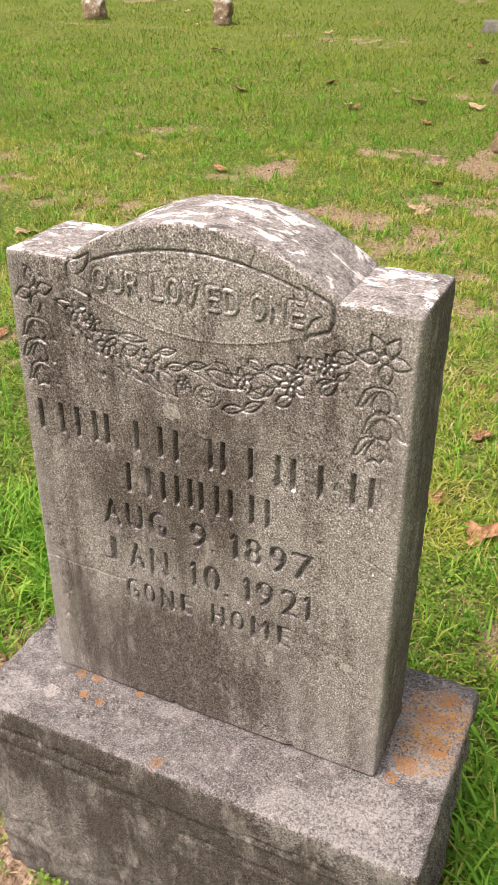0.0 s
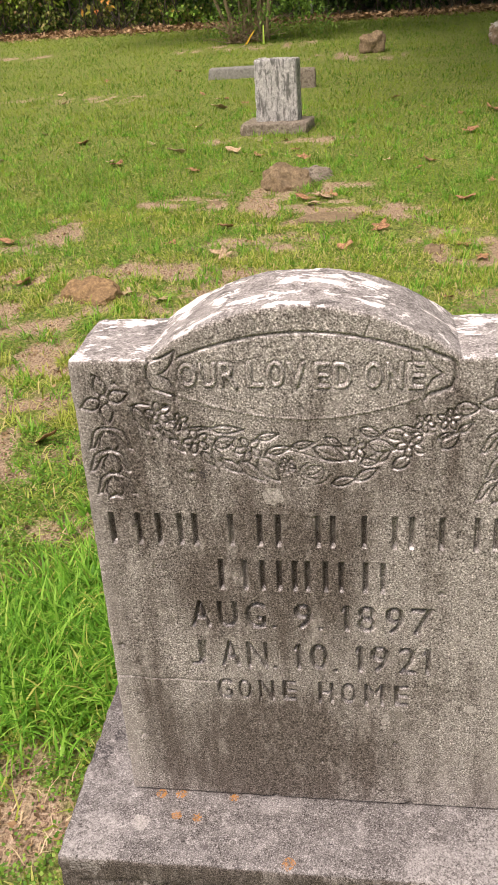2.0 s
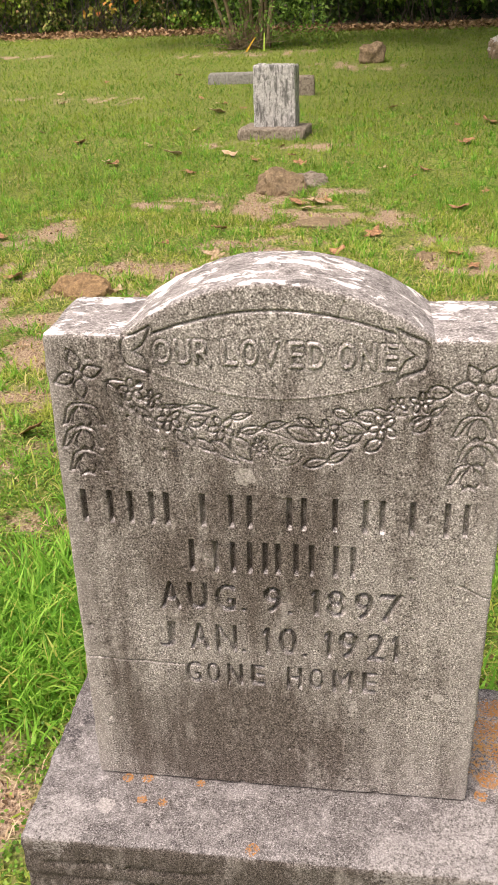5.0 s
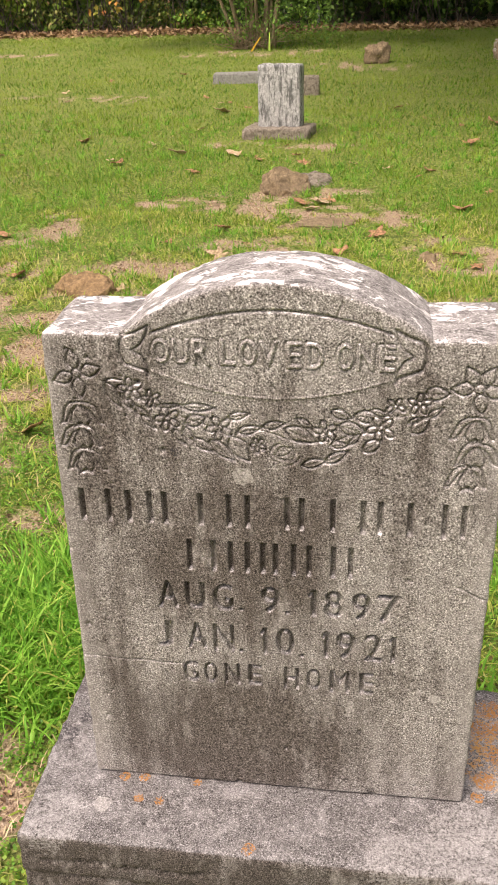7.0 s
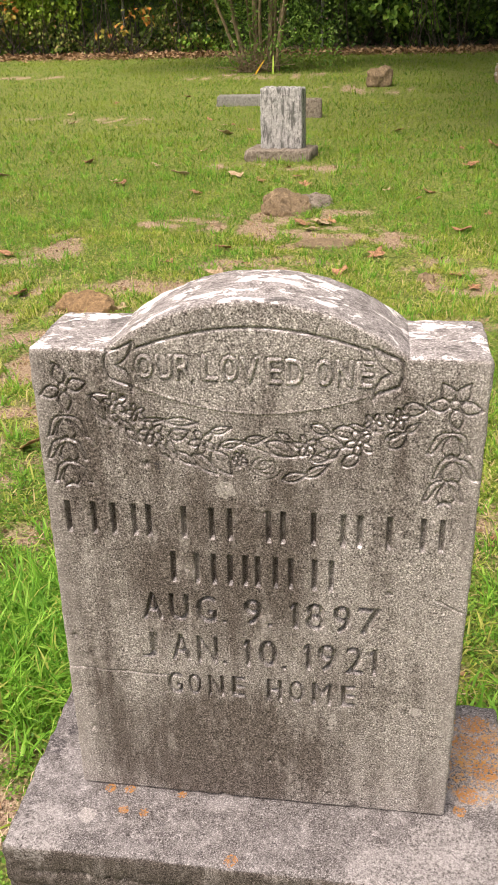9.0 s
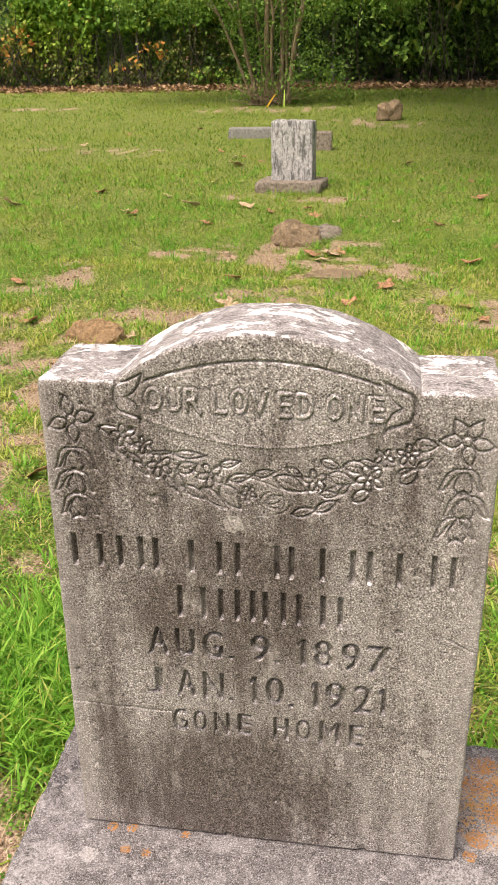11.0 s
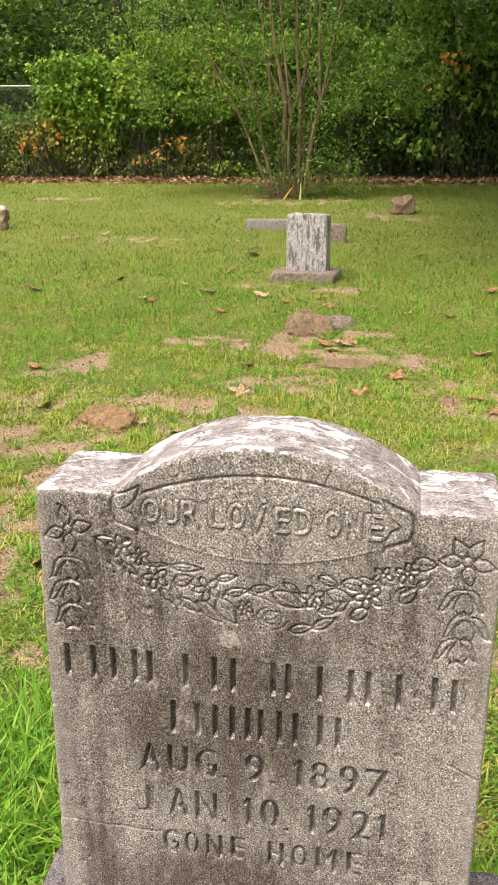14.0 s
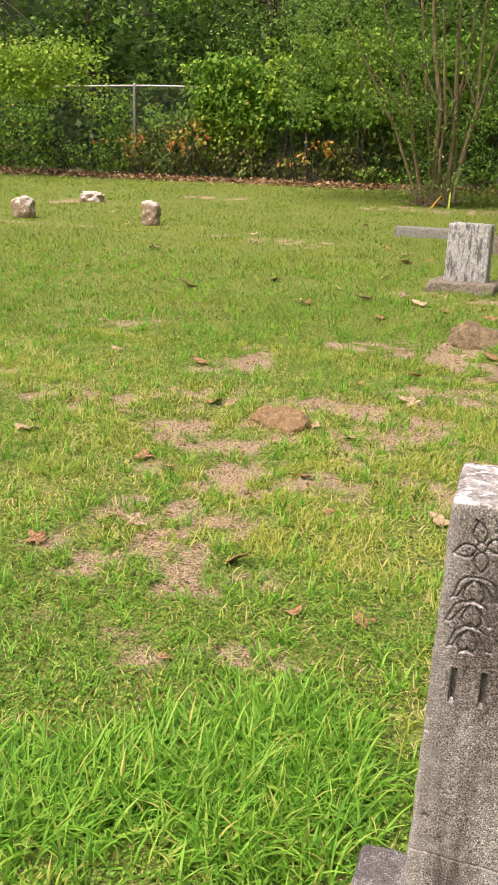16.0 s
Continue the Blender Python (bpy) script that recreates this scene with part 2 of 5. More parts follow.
def blades(name, *stops, through=0.35, patch=None):
    n = Nodes(name)
    col = n.ramp(n.island(), *stops)
    if patch:
        col = n.mix(n.ramp(n.noise(1.1, 3, 0.6), (0.45, 0.0), (0.62, 0.75)), col, n.mix(0.7, col, patch))
    return n.leafy(col, through)


M_LAWN = blades("lawn_grass", (0.0, (0.055, 0.14, 0.014)), (0.22, (0.17, 0.31, 0.028)), (0.55, (0.34, 0.46, 0.062)), (0.78, (0.52, 0.53, 0.16)), (0.92, (0.60, 0.48, 0.26)), patch=(0.42, 0.46, 0.075))
M_FARLAWN = blades("far_lawn_grass", (0.0, (0.06, 0.15, 0.013)), (0.5, (0.14, 0.29, 0.023)), (0.88, (0.26, 0.36, 0.042)), (0.97, (0.40, 0.34, 0.12)), patch=(0.30, 0.38, 0.048))
M_TUFT = blades("bright_crabgrass", (0.0, (0.08, 0.25, 0.022)), (0.5, (0.18, 0.43, 0.040)), (0.85, (0.29, 0.54, 0.075)), (0.97, (0.46, 0.48, 0.12)))
M_CLOVER = blades("low_clover", (0.0, (0.06, 0.17, 0.018)), (0.5, (0.135, 0.29, 0.032)), (0.85, (0.20, 0.36, 0.046)), (1.0, (0.25, 0.38, 0.065)), through=0.25)
M_STRAW = blades("dry_straw", (0.0, (0.28, 0.19, 0.10)), (0.5, (0.48, 0.37, 0.22)), (1.0, (0.62, 0.52, 0.33)), through=0.15)
M_CROWN = blades("wood_leaves", (0.0, (0.045, 0.115, 0.016)), (0.5, (0.13, 0.27, 0.037)), (0.9, (0.25, 0.43, 0.062)), (1.0, (0.28, 0.32, 0.06)))
M_VINE = blades("vine_leaves", (0.0, (0.06, 0.165, 0.022)), (0.5, (0.17, 0.36, 0.042)), (0.90, (0.29, 0.49, 0.065)), (0.985, (0.38, 0.32, 0.06)))
M_THICKET = blades("brushwood_leaves", (0.0, (0.07, 0.12, 0.025)), (0.45, (0.17, 0.25, 0.05)), (0.8, (0.27, 0.34, 0.075)), (0.95, (0.40, 0.33, 0.13)), (1.0, (0.42, 0.26, 0.13)))
# lighter copy of the vine leaves, with sunlight put into the colour
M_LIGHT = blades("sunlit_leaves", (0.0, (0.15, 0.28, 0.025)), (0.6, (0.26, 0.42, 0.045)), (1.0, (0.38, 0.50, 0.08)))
M_AUTUMN = blades("autumn_leaves", (0.0, (0.20, 0.27, 0.045)), (0.4, (0.42, 0.36, 0.06)), (0.8, (0.58, 0.27, 0.06)), (1.0, (0.50, 0.16, 0.05)))
# darker copy of the wood leaves, with the shade among trees in its colour
M_SHADED = blades("shaded_wood_leaves", (0.0, (0.018, 0.05, 0.009)), (0.6, (0.06, 0.135, 0.02)), (1.0, (0.13, 0.23, 0.038)))
M_LITTER = blades("leaf_litter", (0.0, (0.10, 0.06, 0.03)), (0.5, (0.28, 0.175, 0.085)), (1.0, (0.48, 0.34, 0.19)), through=0.1)
M_MYRTLE = blades("shrub_leaves", (0.0, (0.07, 0.16, 0.025)), (0.5, (0.15, 0.29, 0.05)), (1.0, (0.26, 0.41, 0.08)))


def dead_leaf(name, dark, light):
    n = Nodes(name)
    col = n.mix(n.random(), n.ramp(n.noise(4, 5, 0.7), (0.38, dark), (0.62, light)), n.ramp(n.noise(9, 4, 0.65), (0.38, tuple(0.7 * v for v in dark)), (0.65, light)))
    return n.leafy(col, 0.12, 0.7)


M_DEAD = dead_leaf("curled_brown_leaf", (0.17, 0.075, 0.035), (0.54, 0.32, 0.17))
M_TAN = dead_leaf("bleached_tan_leaf", (0.36, 0.25, 0.14), (0.62, 0.48, 0.31))


def bark(name, dark, light):
    n = Nodes(name)
    f = n.noise(16, 5, 0.7, (1, 1, 0.2))
    n.bump(f, 0.8, 0.03)
    return n.done(n.ramp(f, (0.35, dark), (0.65, light)), 0.92)


M_BARK = bark("grey_brown_bark", (0.11, 0.085, 0.05), (0.36, 0.28, 0.17))
M_DARKBARK = bark("dark_bark", (0.03, 0.026, 0.02), (0.10, 0.085, 0.065))


def metal(name, colour):
    n = Nodes(name)
    f = n.noise(30, 4, 0.6)
    n.b.inputs["Metallic"].default_value = 0.6
    return n.done(n.ramp(f, (0.3, tuple(0.6 * c for c in colour)), (0.7, colour)), 0.6)


M_ZINC = metal("dull_galvanised_steel", (0.50, 0.51, 0.49))
M_WIRE = metal("weathered_wire", (0.10, 0.105, 0.10))


def plain(name, a, b):
    n = Nodes(name)
    return n.done(n.ramp(n.noise(25, 3), (0.3, a), (0.7, b)), 0.7)


M_YELLOW = plain("yellow_plastic", (0.55, 0.33, 0.03), (0.75, 0.50, 0.06))
M_LIME = plain("lime_plastic", (0.32, 0.48, 0.06), (0.45, 0.62, 0.12))


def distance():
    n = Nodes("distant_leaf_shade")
    # near-black greens: the far wood's shade is put into the colour
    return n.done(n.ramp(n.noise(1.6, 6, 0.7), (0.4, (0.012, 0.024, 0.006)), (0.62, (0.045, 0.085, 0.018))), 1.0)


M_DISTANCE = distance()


# ---- building helpers ----
def mesh_from(name, verts, faces, smooth=False):
    """A mesh from an (n, 3) array and an (m, 3) or (m, 4) array of corners."""
    me = bpy.data.meshes.new(name)
    verts, faces = np.asarray(verts, np.float32), np.asarray(faces, np.int32)
    k = faces.shape[1]
    me.vertices.add(len(verts))
    me.vertices.foreach_set("co", verts.ravel())
    me.loops.add(faces.size)
    me.loops.foreach_set("vertex_index", faces.ravel())
    me.polygons.add(len(faces))
    me.polygons.foreach_set("loop_start", np.arange(0, faces.size, k, dtype=np.int32))
    me.polygons.foreach_set("use_smooth", np.full(len(faces), smooth))
    me.update(calc_edges=True)
    return me


def mesh_of(bm, name, smooth=False):
    me = bpy.data.meshes.new(name)
    for f in bm.faces:
        f.smooth = smooth
    bm.to_mesh(me)
    bm.free()
    return me


def thing(name, label, category, at=(0, 0, 0), turn=0.0, group="", kind=""):
    ob = new(name)
    ob.matrix_basis = pose(*at, 0, 0, turn)
    return tagged(ob, label, category, group, kind)


def part(name, me, material, parent, label=""):
    ob = new(name, me)
    if not me.materials:
        me.materials.append(material)
    ob.parent = parent
    return tagged(ob, label)


def single(name, me, material, label, category, group="", kind="", m=None):
    ob = new(name, me)
    if not me.materials:
        me.materials.append(material)
    if m is not None:
        ob.matrix_basis = m
    return tagged(ob, label, category, group, kind)


rng = np.random.default_rng(7)


def value_noise(x, y, cell, seed):
    """Smooth noise from 0 to 1 over arrays."""
    u, v = np.asarray(x) / cell, np.asarray(y) / cell
    i, j = np.floor(u).astype(np.int64), np.floor(v).astype(np.int64)
    fu, fv = u - i, v - j
    fu, fv = fu * fu * (3 - 2 * fu), fv * fv * (3 - 2 * fv)

    def h(a, b):
        n = (a * 374761393 + b * 668265263 + seed * 1442695041) & 0xFFFFFFFF
        n = ((n ^ (n >> 13)) * 1274126177) & 0xFFFFFFFF
        return ((n ^ (n >> 16)) & 0xFFFF) / 65535.0

    return (h(i, j) * (1 - fu) + h(i + 1, j) * fu) * (1 - fv) + (h(i, j + 1) * (1 - fu) + h(i + 1, j + 1) * fu) * fv


def fractal(x, y, cell, seed, octaves=4):
    s, a = 0.0, 0.5
    for k in range(octaves):
        s = s + a * value_noise(x, y, cell / 2 ** k, seed + k)
        a *= 0.5
    return s / (1 - 0.5 ** octaves)


def smoothstep(a, b, v):
    t = np.clip((v - a) / (b - a), 0, 1)
    return t * t * (3 - 2 * t)


def tube(points, radii, sides=6):
    """Vertices and quads of a tapered tube along points."""
    pts = np.asarray(points, float)
    d = np.gradient(pts, axis=0)
    d /= np.linalg.norm(d, axis=1)[:, None] + 1e-9
    ref = np.array([0.31, 0.95, 0.05])
    a = np.cross(d, ref)
    a /= np.linalg.norm(a, axis=1)[:, None] + 1e-9
    b = np.cross(d, a)
    ang = np.arange(sides) * 2 * math.pi / sides
    ring = np.cos(ang)[None, :, None] * a[:, None] + np.sin(ang)[None, :, None] * b[:, None]
    v = pts[:, None] + ring * np.asarray(radii, float)[:, None, None]
    n = len(pts)
    i, j = np.meshgrid(np.arange(n - 1), np.arange(sides), indexing="ij")
    q = np.stack([i * sides + j, i * sides + (j + 1) % sides, (i + 1) * sides + (j + 1) % sides, (i + 1) * sides + j], -1).reshape(-1, 4)
    return v.reshape(-1, 3), q


def joined(pieces):
    vs, fs, n = [], [], 0
    for v, f in pieces:
        vs.append(v)
        fs.append(np.asarray(f) + n)
        n += len(v)
    return np.concatenate(vs), np.concatenate(fs)


# ---- ground ----
G_Y = [-40, 5.0, 7.0, 9.2, 11.5, 14, 16, 18, 20, 22, 30, 60, 400]
G_Z = [0, 0.005, 0.03, 0.10, 0.17, 0.26, 0.37, 0.50, 0.61, 0.70, 1.0, 1.6, 2.5]


def ground_height(x, y):
    x, y = np.asarray(x, float), np.asarray(y, float)
    z = (np.interp(y - 0.6, G_Y, G_Z) + np.interp(y, G_Y, G_Z) + np.interp(y + 0.6, G_Y, G_Z)) / 3
    near = np.exp(-((x / 9) ** 2 + ((y - 4) / 12) ** 2))
    return z + (fractal(x, y, 1.7, 3) - 0.5) * 0.07 * near * smoothstep(0.3, 1.6, np.hypot(x, y - 0.06) - 0.2) - 0.012 * bare(x, y)


# worn bare patches: centre, half lengths, strength
PATCHES = [
    (-0.75, 6.55, 0.62, 0.50, 1.0), (-0.10, 5.95, 0.62, 0.40, 0.95), (-0.65, 5.15, 0.50, 0.28, 0.9), (-1.25, 6.35, 0.42, 0.22, 0.95),
    (-1.78, 2.35, 0.34, 0.50, 1.0), (-1.62, 2.95, 0.48, 0.48, 1.0), (-1.10, 3.25, 0.48, 0.34, 1.0), (-1.95, 3.75, 0.40, 0.42, 0.95), (-1.35, 4.5, 0.45, 0.25, 0.8), (-0.85, 3.9, 0.4, 0.3, 0.75),
    (-1.35, 1.36, 0.14, 0.10, 0.55), (-0.95, 1.44, 0.12, 0.08, 0.5), (-0.68, 0.32, 0.20, 0.22, 0.95), (-0.52, -0.25, 0.25, 0.30, 0.95),
    (-0.30, 3.2, 0.35, 0.30, 0.7), (-1.27, 1.95, 0.20, 0.14, 0.8), (-0.55, 8.85, 0.7, 0.22, 0.8), (-1.5, 9.0, 0.45, 0.22, 0.7),
    (-4.5, 6.1, 0.45, 0.22, 0.55), (-7.1, 17.9, 1.0, 0.35, 0.85), (-9.3, 16.2, 1.6, 0.35, 0.75), (-3.9, 12.6, 0.9, 0.4, 0.6), (-0.2, 15.7, 0.9, 0.5, 0.65),
    (-5.0, 12.8, 0.8, 0.3, 0.5), (-2.4, 17.6, 1.7, 0.5, 0.55), (0.55, 3.9, 0.4, 0.2, 0.4), (0.35, 0.9, 0.2, 0.25, 0.5), (0.62, 0.1, 0.14, 0.35, 0.6), (-8.5, 13.0, 1.4, 0.25, 0.5),
]


def bare(x, y):
    x, y = np.asarray(x, float), np.asarray(y, float)
    wob = fractal(x, y, 0.45, 11) - 0.5
    small = fractal(x, y, 0.13, 13, 3)
    b = np.zeros(np.broadcast(x, y).shape)
    for cx, cy, rx, ry, s in PATCHES:
        d = np.sqrt(((x - cx) / rx) ** 2 + ((y - cy) / ry) ** 2)
        b = np.maximum(b, s * (1 - smoothstep(0.3, 1.5, d + 2.0 * wob)))
    b = np.maximum(b, 0.85 * smoothstep(0.52, 0.70, fractal(x, y, 0.8, 23)) * np.exp(-((y - 3.8) / 3.2) ** 2))
    b = np.clip(b * (0.0 + 1.4 * smoothstep(0.31, 0.64, small)), 0, 1)
    return np.maximum(b, smoothstep(21.3, 22.2, y + wob))


def spaced(lo, fine_lo, fine_hi, hi, step, grow):
    mid = list(np.arange(fine_lo, fine_hi, step))
    s, v, up = step, fine_hi, []
    while v < hi:
        up.append(v)
        s *= grow
        v += s
    s, v, down = step, fine_lo, []
    while v > lo:
        s *= grow
        v -= s
        down.append(v)
    return np.array(down[::-1] + mid + up)


def build_ground():
    xs, ys = spaced(-400, -3.0, 1.4, 400, 0.055, 1.07), spaced(-300, -0.6, 7.0, 400, 0.055, 1.04)
    X, Y = np.meshgrid(xs, ys)
    Z = ground_height(X, Y) + (fractal(X, Y, 0.10, 31, 3) - 0.5) * 0.018 * np.exp(-((Y - 3) / 9) ** 2)
    nx, ny = len(xs), len(ys)
    i, j = np.meshgrid(np.arange(nx - 1), np.arange(ny - 1))
    a = (j * nx + i).ravel()
    me = mesh_from("ground", np.stack([X, Y, Z], -1).reshape(-1, 3), np.stack([a, a + 1, a + nx + 1, a + nx], -1), True)
    me.attributes.new("bare", "FLOAT", "POINT").data.foreach_set("value", bare(X, Y).astype(np.float32).ravel())
    return single("ground", me, M_SOIL, "sloping cemetery lawn soil with bare brown patches", "ground", kind="structure")


build_ground()


# ---- headstone ----
ZB, TOP = 0.47, 1.265
ARCH_X, ARCH_R, ARCH_Z = 0.0075, 0.309, 1.025
LETTER_STEP = 0.00125


def die_top(x):
    """Height of the top edge: level shoulders and a segmental arch between."""
    a = ARCH_Z + np.sqrt(np.maximum(ARCH_R ** 2 - (x - ARCH_X) ** 2, 0))
    return np.where(np.abs(x - ARCH_X) < 0.1945, np.maximum(a, TOP), TOP)


class Relief:
    """A height field over the face of the die, in metres, cut and raised by strokes and letters."""

    def __init__(self):
        self.x = np.arange(-0.32, 0.32, 0.001)
        self.z = np.arange(ZB - 0.01, 1.35, 0.001)
        self.h = np.zeros((len(self.z), len(self.x)))

    def window(self, x0, x1, z0, z1):
        i0, i1 = np.searchsorted(self.x, (x0, x1))
        j0, j1 = np.searchsorted(self.z, (z0, z1))
        return slice(j0, j1), slice(i0, i1)

    def groove(self, pts, width=0.0013, depth=0.0056):
        for (x0, z0), (x1, z1) in zip(pts[:-1], pts[1:]):
            m = 3 * width
            w = self.window(min(x0, x1) - m, max(x0, x1) + m, min(z0, z1) - m, max(z0, z1) + m)
            X, Z = np.meshgrid(self.x[w[1]], self.z[w[0]])
            dx, dz = x1 - x0, z1 - z0
            t = np.clip(((X - x0) * dx + (Z - z0) * dz) / (dx * dx + dz * dz + 1e-12), 0, 1)
            d = np.hypot(X - x0 - t * dx, Z - z0 - t * dz)
            self.h[w] = np.minimum(self.h[w], -depth * np.exp(-(d / width) ** 2))

    def blob(self, cx, cz, r, depth):
        w = self.window(cx - 3 * r, cx + 3 * r, cz - 3 * r, cz + 3 * r)
        X, Z = np.meshgrid(self.x[w[1]], self.z[w[0]])
        self.h[w] += depth * np.exp(-((X - cx) ** 2 + (Z - cz) ** 2) / r ** 2)

    @staticmethod
    def soft(a, n):
        for _ in range(n):
            a = (a + np.roll(a, 1, 0) + np.roll(a, -1, 0) + np.roll(a, 1, 1) + np.roll(a, -1, 1)) / 5
        return a

    def mask_of(self, body, x0, x1, z0, z1, widen):
        """1 where the letter lies, set in the built-in font and fitted to the box."""
        cu = bpy.data.curves.new("words", "FONT")
        cu.body, cu.resolution_u = body, 4
        ob = new("words", cu)
        me = bpy.data.meshes.new_from_object(ob.evaluated_get(bpy.context.evaluated_depsgraph_get()))
        me.calc_loop_triangles()
        v = np.array([p.co[:2] for p in me.vertices])
        lo, hi = v.min(0), v.max(0)
        v = (v - lo) / (hi - lo) * ((x1 - x0), (z1 - z0)) + (x0, z0)
        m = np.zeros_like(self.h)
        for t in me.loop_triangles:
            a, b, c = v[list(t.vertices)]
            w = self.window(min(a[0], b[0], c[0]), max(a[0], b[0], c[0]) + 0.001, min(a[1], b[1], c[1]), max(a[1], b[1], c[1]) + 0.001)
            X, Z = np.meshgrid(self.x[w[1]], self.z[w[0]])
            e = [(q[0] - p[0]) * (Z - p[1]) - (q[1] - p[1]) * (X - p[0]) for p, q in ((a, b), (b, c), (c, a))]
            inside = ((e[0] >= 0) & (e[1] >= 0) & (e[2] >= 0)) | ((e[0] <= 0) & (e[1] <= 0) & (e[2] <= 0))
            m[w] = np.maximum(m[w], inside)
        for _ in range(widen):
            m = np.maximum.reduce([m, np.roll(m, 1, 1), np.roll(m, -1, 1), np.roll(m, 1, 0)])
        bpy.data.objects.remove(ob)
        bpy.data.curves.remove(cu)
        bpy.data.meshes.remove(me)
        return m

    def engrave(self, m, depth):
        """A cut with sloping sides along the mask."""
        a, total = m, 0.6 * m
        for share in (0.25, 0.15):
            a = np.minimum.reduce([a, np.roll(a, 1, 0), np.roll(a, -1, 0), np.roll(a, 1, 1), np.roll(a, -1, 1)])
            total = total + share * a
        self.h -= depth * total

    def cut_letters(self, letters, depth=0.0110):
        m = np.zeros_like(self.h)
        for c, x0, x1, z0, z1 in letters:
            if c == "1":
                m[self.window(x1 - 0.0065, x1, z0, z1)] = 1
                for k in range(7):
                    m[self.window(x1 - 0.0065 - 0.0007 * k, x1 - 0.004, z1 - 0.007 - 0.001 * k, z1 - 0.001 - 0.001 * k)] = 1
            else:
                glyph = self.mask_of(c, x0, x1, z0, z1, 0)
                m = np.maximum.reduce([m, glyph, np.roll(glyph, 1, 1)])
        self.engrave(m, depth)

    def cut_bars(self, bars, z0, z1, depth=0.0110):
        m = np.zeros_like(self.h)
        for a, b in bars:
            m[self.window(a, b, z0, z1)] = 1
        self.engrave(m, depth)

    def raise_letters(self, letters):
        m = np.zeros_like(self.h)
        for c, x0, x1, z0, z1 in letters:
            m = np.maximum(m, self.mask_of(c, x0 + 0.001, x1 - 0.001, z0, z1, 1))
        near = np.clip(self.soft(m, 4) * 2.6, 0, 1)
        self.h += 0.0026 * self.soft(m, 1) - 0.0050 * np.clip(near - self.soft(m, 1), 0, 1)

    def ridge(self, pts, width, height):
        """A thin raised line."""
        old, self.h = self.h, np.zeros_like(self.h)
        self.groove(pts, width, height)
        self.h = old - self.h

    def at(self, x, z):
        i = np.clip((x - self.x[0]) / 0.001, 0, len(self.x) - 1.001)
        j = np.clip((z - self.z[0]) / 0.001, 0, len(self.z) - 1.001)
        a, b = i.astype(int), j.astype(int)
        fu, fv = i - a, j - b
        h = self.h
        return (h[b, a] * (1 - fu) + h[b, a + 1] * fu) * (1 - fv) + (h[b + 1, a] * (1 - fu) + h[b + 1, a + 1] * fu) * fv


def arc(cx, cz, rx, rz, a0, a1, n=14, turn=0.0):
    c, s, out = math.cos(turn), math.sin(turn), []
    for k in range(n + 1):
        a = radians(a0 + (a1 - a0) * k / n)
        x, z = rx * math.cos(a), rz * math.sin(a)
        out.append((cx + c * x - s * z, cz + s * x + c * z))
    return out


def carve_leaf(R, x, z, length, angle, fat=0.30, rib=True):
    """A pointed leaf outline with a midrib, from its stalk at (x, z)."""
    c, s = math.cos(radians(angle)), math.sin(radians(angle))
    for side in (1, -1):
        pts = []
        for k in range(11):
            u = k / 10
            w = side * fat * length * math.sin(math.pi * u ** 0.85) * (1 - 0.25 * u)
            pts.append((x + c * length * u - s * w, z + s * length * u + c * w))
        R.groove(pts)
    if rib:
        R.groove([(x + c * length * u, z + s * length * u) for u in (0.1, 0.4, 0.7)], 0.0011, 0.0018)
    R.blob(x + c * length * 0.5, z + s * length * 0.5, 0.18 * length, 0.0006)


def carve_flower(R, x, z, r, petals, turn=0.0):
    R.groove(arc(x, z, 0.24 * r, 0.24 * r, 0, 360))
    for k in range(petals):
        a = radians(turn + 360 * k / petals)
        R.groove(arc(x + 0.62 * r * math.cos(a), z + 0.62 * r * math.sin(a), 0.42 * r, 0.27 * r, -165, 165, 16, a + random.Random(int(1e4 * (x + z)) + k).uniform(-0.2, 0.2)))
        R.blob(x + 0.62 * r * math.cos(a), z + 0.62 * r * math.sin(a), 0.2 * r, 0.0005)


def carve_bell(R, x, z, w, h, turn=0.0):
    """A hanging bell flower: two long outer petals over a pair of inner ones."""
    for s in (1, -1):
        k = 1 + 0.12 * s * turn
        R.groove([(x + s * w * v * k, z + h * u) for v, u in ((0.0, 1.0), (0.42, 0.97), (0.72, 0.78), (0.86, 0.45), (1.02, 0.06), (0.80, 0.10), (0.62, 0.36), (0.42, 0.66), (0.10, 0.84))], 0.0013, 0.0046)
        R.groove([(x + s * w * v, z + h * u) for v, u in ((0.12, 0.82), (0.38, 0.5), (0.46, 0.16), (0.26, -0.05), (0.0, 0.10))])
    R.groove([(x + w * v, z + h * u) for v, u in ((-0.34, -0.12), (0.0, 0.0), (0.34, -0.12))])


def carve_rose(R, x, z, r):
    """A full rose seen from the front: petals wrapped round one another."""
    for k, (q, a0, a1) in enumerate(((0.2, -20, 250), (0.42, 40, 190), (0.48, 210, 330), (0.70, 110, 200), (0.74, 225, 300), (0.70, -20, 60), (1.0, 195, 250), (0.97, 270, 330))):
        R.groove(arc(x + 0.10 * r * math.sin(2.3 * k), z + 0.10 * r * math.cos(3.1 * k), q * r, 0.80 * q * r, a0, a1, 10, 0.3 * math.sin(k)), 0.0011, 0.0028)


